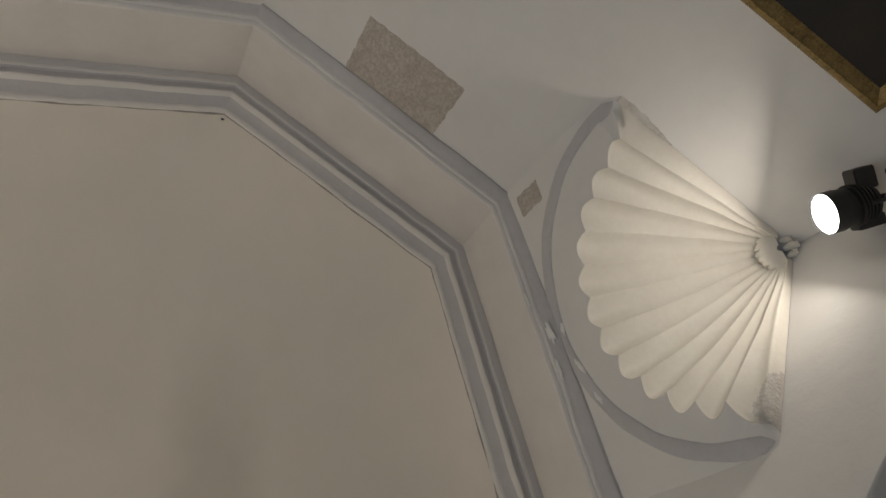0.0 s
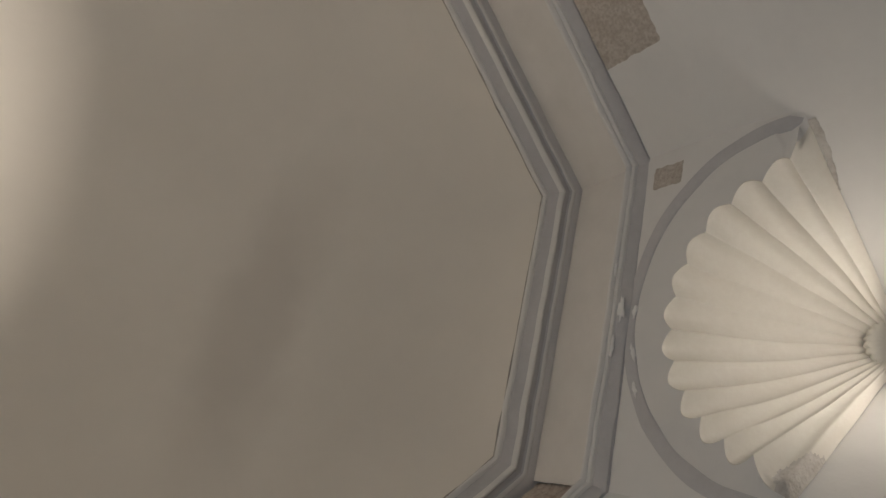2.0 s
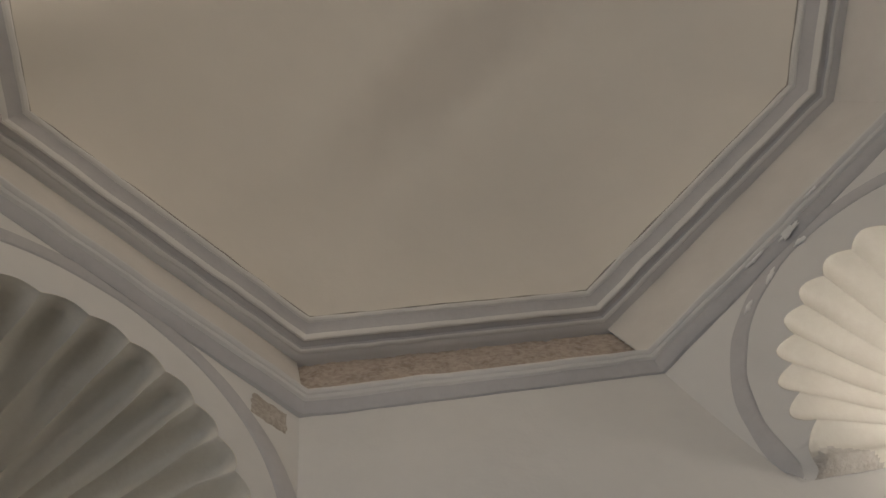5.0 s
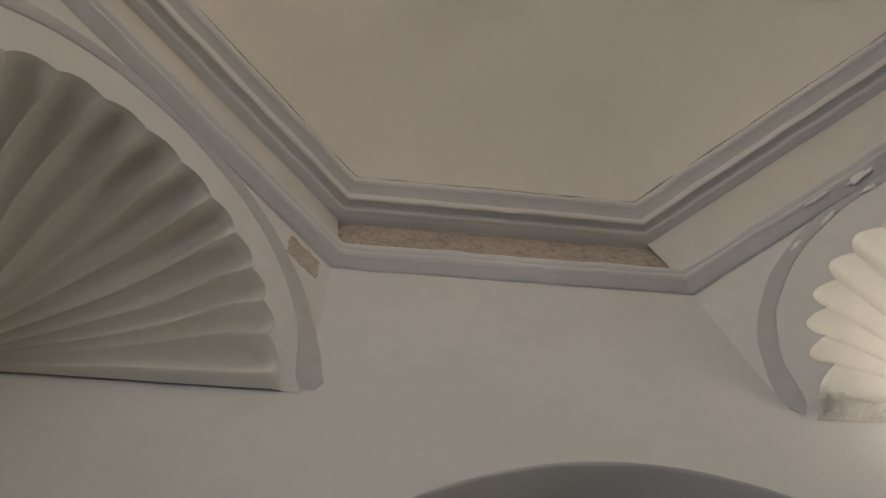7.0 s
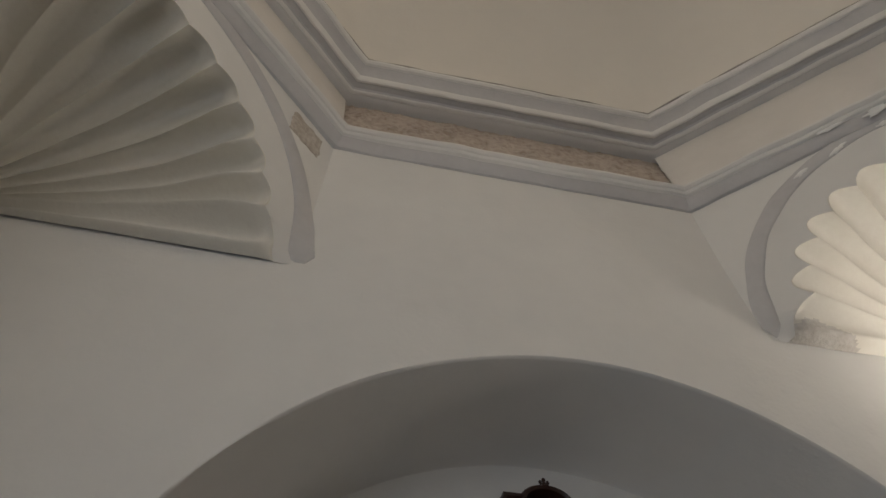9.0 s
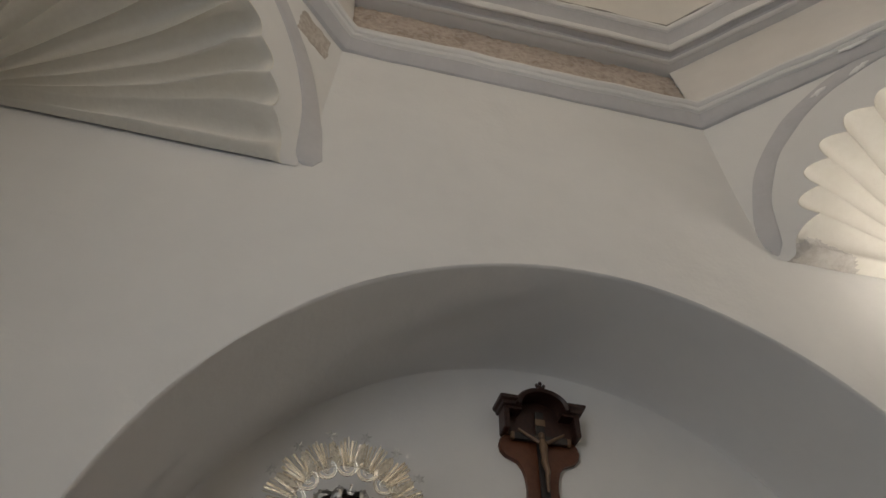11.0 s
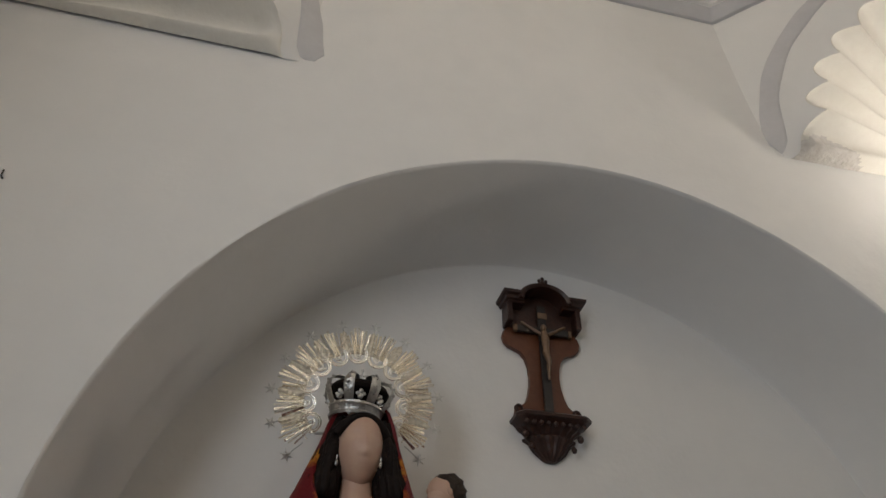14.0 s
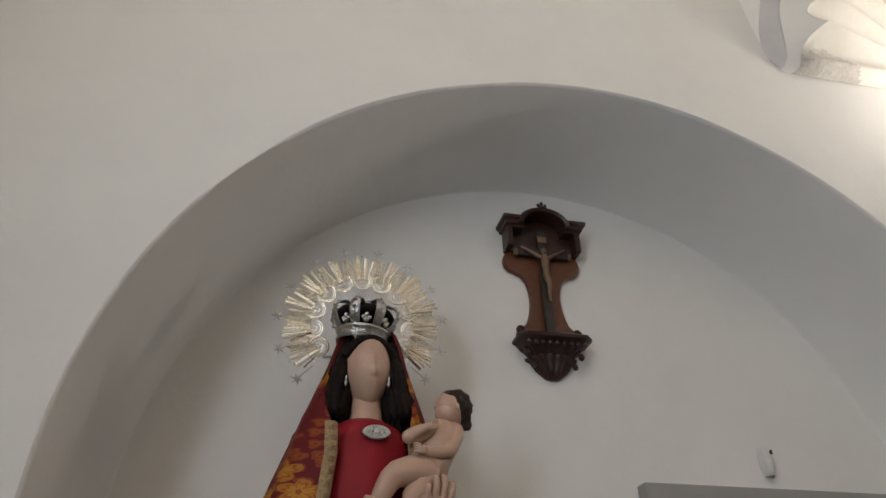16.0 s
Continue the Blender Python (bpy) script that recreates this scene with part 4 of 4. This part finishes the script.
    outer, inner, el, er = [], [], [], []
    for z, rx, ry, gl, gr in prof:
        n = 56
        a0, a1 = radians(270 + gr), radians(270 - gl + 360)
        ro, ri = [], []
        for i in range(n + 1):
            q = a0 + (a1 - a0) * i / n
            fold = 1 + (0.03 * math.sin(9 * q) + 0.015 * math.sin(23 * q)) * min(1, max(0, (2.35 - z) / 0.4))
            cy = 0.215
            ro.append(Vector((SX + rx * fold * math.cos(q), cy + ry * fold * math.sin(q), z)))
            ri.append(Vector((SX + (rx * fold - 0.010) * math.cos(q), cy + (ry * fold - 0.010) * math.sin(q), z - 0.001)))
        outer.append(ro), inner.append(ri), er.append(ro[0]), el.append(ro[-1])
    loft(bm, [o + list(reversed(i)) for o, i in zip(outer, inner)], closed=True, caps=True, mi=BR)
    # braid down both front edges
    for edge, sg in ((el, 1), (er, -1)):
        for a, b in ((0, 0),):
            strip = []
            for k, p in enumerate(edge):
                if p.z > 2.16:
                    continue
                t = Vector((sg, 0.10, 0)).normalized()
                strip.append([p + Vector((0, -0.007, 0)) - t * 0.017, p + Vector((0, -0.013, 0)) - t * 0.006, p + Vector((0, -0.013, 0)) + t * 0.008, p + Vector((0, -0.006, 0)) + t * 0.016, p + Vector((0, 0.004, 0))])
            loft(bm, strip, mi=TR)
            low = [p for p in edge if p.z <= 2.16]
            for p, q in zip(low, low[1:]):
                count = max(1, round((p - q).length / 0.031))
                for k in range(count):
                    c = p.lerp(q, (k + 0.5) / count) + Vector((sg * 0.002, -0.013, 0))
                    if c.z > 1.75:
                        blob(bm, c, (0.011, 0.005, 0.013), TR, u=10, v=6)
                        blob(bm, c + Vector((0, -0.004, 0)), (0.005, 0.004, 0.006), TR, u=8, v=6)
    # arm and fingers under the child
    tube(bm, [(-0.47, 0.10, 1.87), (-0.448, 0.075, 1.905), (-0.436, 0.060, 1.930), (-0.432, 0.052, 1.950)], [0.030, 0.027, 0.029, 0.026], 14, SK)
    for k, (dx, top, r) in enumerate(((-0.036, 1.972, 0.0080), (-0.016, 1.990, 0.0088), (0.005, 1.994, 0.0088), (0.024, 1.980, 0.0078))):
        x = -0.436 + dx
        tube(bm, [(x * 0.3 - 0.302, 0.050, 1.930), (x, 0.034, 1.950), (x + 0.003, 0.028, 0.5 * (1.950 + top)), (x + 0.001, 0.030, top - 0.006), (x - 0.003, 0.036, top)], [0.010, r * 1.1, r, r * 0.92, r * 0.5], 10, SK)
    tube(bm, [(-0.455, 0.050, 1.925), (-0.482, 0.040, 1.938), (-0.497, 0.036, 1.955)], [0.013, 0.010, 0.006], 10, SK)
    ob = part("statue", bm, [SKIN, HAIR, RED, BROCADE, TRIM], angle=60)
    return tagged(ob, "painted wooden statue in red dress and flowered brocade mantle", "statue")


statue()


def child_statue():
    bm = bmesh.new()
    head = Vector((-0.396, 0.110, 2.191))
    tip = Matrix.Rotation(radians(-24), 4, "Y")
    blob(bm, head, (0.040, 0.041, 0.048), 0, tip, 28, 20)
    blob(bm, head + Vector((-0.009, -0.004, -0.015)), (0.033, 0.036, 0.033), 0, u=24, v=18)
    blob(bm, head + Vector((-0.038, -0.002, 0.005)), (0.007, 0.007, 0.008), 0, u=12, v=10)
    blob(bm, head + Vector((0.010, -0.040, -0.004)), (0.007, 0.004, 0.011), 0, tip, 12, 10)
    for c, r in (((0.022, 0.004, 0.008), (0.039, 0.046, 0.048)), ((0.034, 0.014, -0.024), (0.024, 0.028, 0.030)), ((-0.002, 0.002, 0.032), (0.030, 0.036, 0.020))):
        for v in blob(bm, head + Vector(c), r, 1, tip, 36, 26):
            v.co += (v.co - head) * (0.12 * noise.noise(v.co * 60) + 0.07 * noise.noise(v.co * 120))
    tube(bm, [(-0.392, 0.112, 2.165), (-0.398, 0.112, 2.148), (-0.402, 0.112, 2.135)], [0.024, 0.025, 0.032], 16, 0)
    tube(bm, [(-0.400, 0.112, 2.150), (-0.406, 0.112, 2.138), (-0.415, 0.110, 2.118), (-0.424, 0.108, 2.100), (-0.438, 0.104, 2.072), (-0.452, 0.100, 2.045), (-0.464, 0.097, 2.018), (-0.470, 0.096, 1.996), (-0.470, 0.096, 1.980)], [0.026, 0.040, 0.049, 0.052, 0.050, 0.052, 0.056, 0.052, 0.034], 24, 0)
    # arms bent before the chest, each with a small hand
    arms = (([(-0.386, 0.098, 2.128), (-0.388, 0.082, 2.108), (-0.400, 0.068, 2.080), (-0.412, 0.060, 2.062), (-0.436, 0.048, 2.054), (-0.462, 0.043, 2.052), (-0.474, 0.041, 2.054)], Vector((-1.0, -0.05, 0.25))),
            ([(-0.440, 0.086, 2.128), (-0.470, 0.070, 2.110), (-0.500, 0.058, 2.094), (-0.516, 0.052, 2.090), (-0.504, 0.044, 2.098), (-0.484, 0.040, 2.108), (-0.474, 0.039, 2.112)], Vector((0.9, -0.1, 0.35))))
    for pts, way in arms:
        tube(bm, pts, [0.021, 0.020, 0.0185, 0.018, 0.0165, 0.0135, 0.011], 16, 0)
        blob(bm, pts[0], (0.023, 0.022, 0.022), 0, u=16, v=12)
        blob(bm, pts[3], (0.0182, 0.0182, 0.0182), 0, u=16, v=12)
        way.normalize()
        palm = Vector(pts[-1]) + way * 0.008
        blob(bm, palm, (0.014, 0.009, 0.012), 0, u=14, v=10)
        for k in range(4):
            root = palm + Vector((0, -0.003, 0.009 - 0.006 * k)) + way * 0.007
            tube(bm, [root, root + way * 0.009 + Vector((0, -0.002, 0)), root + way * 0.017 + Vector((0, 0.003, -0.001 * k))], [0.0040, 0.0036, 0.0026], 7, 0)
    # legs
    tube(bm, [(-0.458, 0.080, 2.000), (-0.485, 0.066, 2.006), (-0.515, 0.056, 2.005), (-0.545, 0.049, 1.996), (-0.560, 0.047, 1.982), (-0.572, 0.047, 1.962), (-0.584, 0.046, 1.940), (-0.593, 0.045, 1.926)], [0.040, 0.041, 0.038, 0.033, 0.029, 0.026, 0.022, 0.016], 18, 0)
    blob(bm, (-0.549, 0.048, 1.993), (0.031, 0.030, 0.029), 0, u=18, v=14)
    tube(bm, [(-0.590, 0.046, 1.926), (-0.606, 0.040, 1.928), (-0.622, 0.036, 1.934)], [0.015, 0.013, 0.008], 12, 0)
    tube(bm, [(-0.460, 0.072, 1.990), (-0.485, 0.055, 1.968), (-0.506, 0.050, 1.945), (-0.512, 0.052, 1.90)], [0.036, 0.031, 0.025, 0.017], 16, 0)
    ob = part("child_statue", bm, [SKIN, CURLS], angle=70)
    return tagged(ob, "small painted wooden child statue with brown curls", "statue")


child_statue()


def brooch():
    c = Vector((-0.594, 0.094, 2.110))
    thing = empty("brooch", c)

    def at(f, q, d):
        return c + Vector((0.032 * f * math.cos(q) * (1 + 0.10 * abs(math.cos(q)) ** 6), -d, 0.0175 * f * math.sin(q)))

    bm = bmesh.new()
    loft(bm, [[at(f * (1 + 0.06 * math.cos(18 * q)), q, d) for q in (2 * math.pi * i / 108 for i in range(108))] for f, d in ((1.0, -0.006), (1.0, 0.003), (0.92, 0.005), (0.60, 0.007), (0.05, 0.008))], closed=True, caps=True)
    part("plate", bm, FILIGREE, thing, "pierced silver plate")
    bm = bmesh.new()
    for f, w in ((0.96, 0.0016), (0.70, 0.0013), (0.40, 0.0014)):
        tube(bm, [at(f, 2 * math.pi * i / 60, 0.0075 + 0.002 * (1 - f)) for i in range(61)], w, 5)
    for k in range(18):
        q = 2 * math.pi * k / 18
        blob(bm, at(0.83, q, 0.0075), (0.0030, 0.0022, 0.0030), u=8, v=6)
        tube(bm, [at(0.42, q, 0.009), at(0.70, q + 0.12, 0.0085)], 0.0009, 5)
    part("lace", bm, BRIGHT, thing, "bright silver wire lace")
    bm = bmesh.new()
    blob(bm, c + Vector((0, -0.0085, 0)), (0.008, 0.006, 0.0052), u=16, v=12)
    part("stone", bm, BRIGHT, thing, "clear central stone")
    return tagged(thing, "oval filigree silver brooch on a red dress", "brooch")


brooch()

for x, y, z in ((-0.678, 0.138, 2.268), (-0.562, 0.130, 2.270)):
    bm = bmesh.new()
    tube(bm, [(x, y, z + 0.010), (x, y, z)], 0.0022, 6)
    blob(bm, (x, y, z - 0.010), (0.0045, 0.0045, 0.010), u=12, v=10)
    tagged(part("earring", bm, SILVER), "silver drop earring with a pearl", "earring", "earrings")


# ---- crown ----
def crown():
    c = Vector((-0.638, 0.190, 2.402))
    thing = empty("crown", c)
    tilt = Matrix.Translation(c) @ Matrix.Rotation(radians(5), 4, "X") @ Matrix.Rotation(radians(3), 4, "Y") @ Matrix.Diagonal((1.0, 1.0, 0.90, 1.0))

    def at(r, q, z):
        return tilt @ Vector((r * math.cos(q), r * math.sin(q), z))

    bm = bmesh.new()
    rings = []
    for r, z in ((0.066, 0.0), (0.074, -0.002), (0.077, 0.006), (0.073, 0.010), (0.075, 0.026), (0.079, 0.030), (0.079, 0.037), (0.075, 0.040), (0.070, 0.038), (0.066, 0.0)):
        rings.append([at(r * (1 + 0.012 * math.cos(24 * q)), q, z) for q in (2 * math.pi * i / 72 for i in range(72))])
    loft(bm, rings, closed=True)
    part("band", bm, SILVER, thing, "chased silver band")
    # dark core in the upper half, seen between the arches
    bm = bmesh.new()
    loft(bm, [[at(r, q, z) for q in (2 * math.pi * i / 40 for i in range(40))] for r, z in ((0.004, 0.076), (0.078, 0.078), (0.085, 0.084), (0.087, 0.092), (0.080, 0.106), (0.060, 0.114), (0.035, 0.110), (0.004, 0.100))], closed=True, caps=True)
    part("dark_core", bm, HAIR, thing, "dark core between the arches")
    for k in range(8):
        q = 2 * math.pi * (k + 0.5) / 8
        bm = bmesh.new()
        side = Vector((-math.sin(q), math.cos(q), 0))
        prof = [(0.077, 0.036, 0.013), (0.090, 0.058, 0.015), (0.099, 0.082, 0.016), (0.098, 0.104, 0.015), (0.086, 0.120, 0.013), (0.064, 0.127, 0.012), (0.040, 0.122, 0.010), (0.018, 0.110, 0.008), (0.006, 0.108, 0.006)]
        rings = []
        for r, z, w in prof:
            nn = Vector((math.cos(q), math.sin(q), 0))
            base = Vector((r * math.cos(q), r * math.sin(q), z))
            rings.append([tilt @ (base + side * w), tilt @ (base + side * w * 0.5 + nn * 0.004 + Vector((0, 0, 0.003))), tilt @ (base - side * w * 0.5 + nn * 0.004 + Vector((0, 0, 0.003))), tilt @ (base - side * w), tilt @ (base - nn * 0.003)])
        loft(bm, rings, closed=True, caps=True)
        arm = part("arch", bm, SILVER, thing)
        for r, z, w in prof[1:6]:
            bm = bmesh.new()
            blob(bm, tilt @ Vector(((r + 0.005) * math.cos(q), (r + 0.005) * math.sin(q), z + 0.003)), (0.0042, 0.0042, 0.0042), u=8, v=6)
            part("pearl", bm, SILVER, arm)
        # leaf ornament between the arches
        p = 2 * math.pi * k / 8
        bm = bmesh.new()
        for dx, dz, r in ((0, 0.050, 0.009), (-0.009, 0.058, 0.006), (0.009, 0.058, 0.006), (0, 0.067, 0.007)):
            s2 = Vector((-math.sin(p), math.cos(p), 0))
            blob(bm, tilt @ (Vector((0.080 * math.cos(p), 0.080 * math.sin(p), dz)) + s2 * dx), (r, r * 0.6, r), u=10, v=8)
        part("leaf", bm, SILVER, thing)
    bm = bmesh.new()
    blob(bm, tilt @ Vector((0, 0, 0.115)), (0.012, 0.012, 0.012), u=14, v=10)
    part("orb", bm, SILVER, thing)
    bm = bmesh.new()
    tube(bm, [tilt @ Vector((0, 0, 0.124)), tilt @ Vector((0, 0, 0.172))], 0.0028, 6)
    tube(bm, [tilt @ Vector((-0.014, 0, 0.154)), tilt @ Vector((0.014, 0, 0.154))], 0.0028, 6)
    for x, z in ((-0.014, 0.154), (0.014, 0.154), (0, 0.172), (0, 0.138)):
        blob(bm, tilt @ Vector((x, 0, z)), (0.0045, 0.0035, 0.0045), u=8, v=6)
    part("cross", bm, SILVER, thing)
    return tagged(thing, "tarnished silver imperial crown with arches and cross", "crown")


crown()


# ---- halo of rays ----
def halo():
    c = Vector((-0.632, 0.285, 2.511))
    thing = empty("halo", c)
    m = Matrix.Translation(c) @ Matrix.Rotation(radians(4), 4, "X") @ Matrix.Rotation(radians(-4), 4, "Y")

    def at(r, a, d=0.0):
        """a: degrees from the top, clockwise as seen from the front; d towards the room."""
        return m @ Vector((r * math.sin(radians(a)), -d, r * math.cos(radians(a))))

    rnd = random.Random(4)
    bm = bmesh.new()
    for r, w in ((0.158, 0.0030), (0.186, 0.0024)):
        tube(bm, [at(r, -132 + 264 * i / 80) for i in range(81)], w, 6)
    part("hoop", bm, GILT, thing)
    for k in range(11):
        a = -120 + 24 * k
        bm = bmesh.new()
        cc = at(0.152, a, 0.006)
        o, t = (at(0.2, a) - at(0.1, a)).normalized(), (at(0.14, a + 1) - at(0.14, a)).normalized()
        for r, w in ((0.0300, 0.0026), (0.0235, 0.0018)):
            tube(bm, [cc + t * (r * math.cos(q)) - o * (r * math.sin(q)) for q in (radians(-35 + 250 * i / 24) for i in range(25))], w, 6)
        pts = []
        for i in range(28):
            w = i / 27
            q, r = radians(60 + 520 * w), 0.014 * (1 - 0.75 * w)
            pts.append(cc + (t * math.cos(q) - o * math.sin(q)) * r)
        tube(bm, pts, 0.0020, 6)
        medal = part("medallion", bm, GILT, thing, "round gilt scroll")
        up = (at(0.2, a, 1.0) - at(0.2, a)).normalized()
        for i in range(7):
            da = (i - 3) * 3.0
            hi = 0.250 - 0.0050 * abs(i - 3) ** 1.3 + rnd.uniform(-0.010, 0.006)
            w = rnd.choice((0.0028, 0.0040, 0.0046))
            base, tip = at(0.158, a + da * 0.62, 0.003), at(hi, a + da, 0.003)
            sd = (at(0.2, a + da + 1) - at(0.2, a + da)).normalized()
            lean = sd * rnd.uniform(-0.003, 0.003)
            bm = bmesh.new()
            loft(bm, [[base - sd * w * 0.7, base + up * 0.007 + lean, base + sd * w * 0.7, base - up * 0.002], [tip - sd * w * 1.15, tip + up * 0.008 + lean, tip + sd * w * 1.15, tip - up * 0.001]], closed=True, caps=True)
            part("ray", bm, GILT, medal, smooth=False)
    for k in range(10):
        a = -108 + 24 * k
        bm = bmesh.new()
        outline = [(0.0, 0.160)]
        for i in range(1, 25):
            r = 0.160 + 0.072 * i / 24
            outline.append(((0.0170 - 0.0080 * i / 24) * (0.50 + 0.50 * abs(math.sin(i * 0.62))), r))
        outline += [(0.0, 0.238)] + [(-x, r) for x, r in reversed(outline[1:])]
        rows_ = [[at(r, a + math.degrees(x * f / r), d) for x, r in outline] for f, d in ((1.0, -0.002), (1.0, 0.0), (0.45, 0.0035))]
        loft(bm, rows_, closed=True)
        for i in range(1, 25):
            j = len(outline) - i
            loft(bm, [[rows_[2][i], rows_[2][i + 1]], [rows_[2][j % len(outline)], rows_[2][j - 1]]])
        part("leaf_spray", bm, DULLGILT, thing, "dull gilt leaf spray")
    for k in range(12):
        a = -132 + 24 * k
        bm = bmesh.new()
        centre = at(0.258, a)
        up = (at(0.2, a, 1.0) - at(0.2, a)).normalized()
        o, t = (at(0.2, a) - at(0.1, a)).normalized(), (at(0.2, a + 1) - at(0.2, a)).normalized()
        ringv = []
        for i in range(12):
            r = 0.0215 if i % 2 == 0 else 0.0085
            q = 2 * math.pi * i / 12
            ringv.append(bm.verts.new(centre + (o * math.cos(q) + t * math.sin(q)) * r))
        f, b = bm.verts.new(centre + up * 0.006), bm.verts.new(centre - up * 0.003)
        for i in range(12):
            bm.faces.new((ringv[i], ringv[(i + 1) % 12], f))
            bm.faces.new((ringv[(i + 1) % 12], ringv[i], b))
        star = part("star", bm, BRIGHT, thing, "six-pointed silver star", smooth=False)
        bm = bmesh.new()
        tube(bm, [at(0.200, a), at(0.248, a)], 0.0016, 5)
        part("stalk", bm, SILVER, star)
    bm = bmesh.new()
    tube(bm, [at(0.158, -132), at(0.11, -160), at(0.10, 180)], 0.004, 6)
    tube(bm, [at(0.158, 132), at(0.11, 160), at(0.10, 180), m @ Vector((0, 0.01, -0.30))], 0.004, 6)
    part("support", bm, SILVER, thing)
    bm = bmesh.new()
    loft(bm, [[Vector((-0.520 + 0.020 * w + 0.006 * math.sin(9 * w) + x, 0.272 + 0.010 * math.sin(6 * w + 40 * x), 2.445 - 0.125 * w)) for x in (-0.014, -0.007, 0.0, 0.007, 0.014)] for w in (k / 14 for k in range(15))])
    bmesh.ops.solidify(bm, geom=bm.faces[:], thickness=0.002)
    part("ribbon", bm, SILVER, thing, "wavy grey silver ribbon")
    return tagged(thing, "gilded silver halo of rays ringed with stars", "halo")


halo()
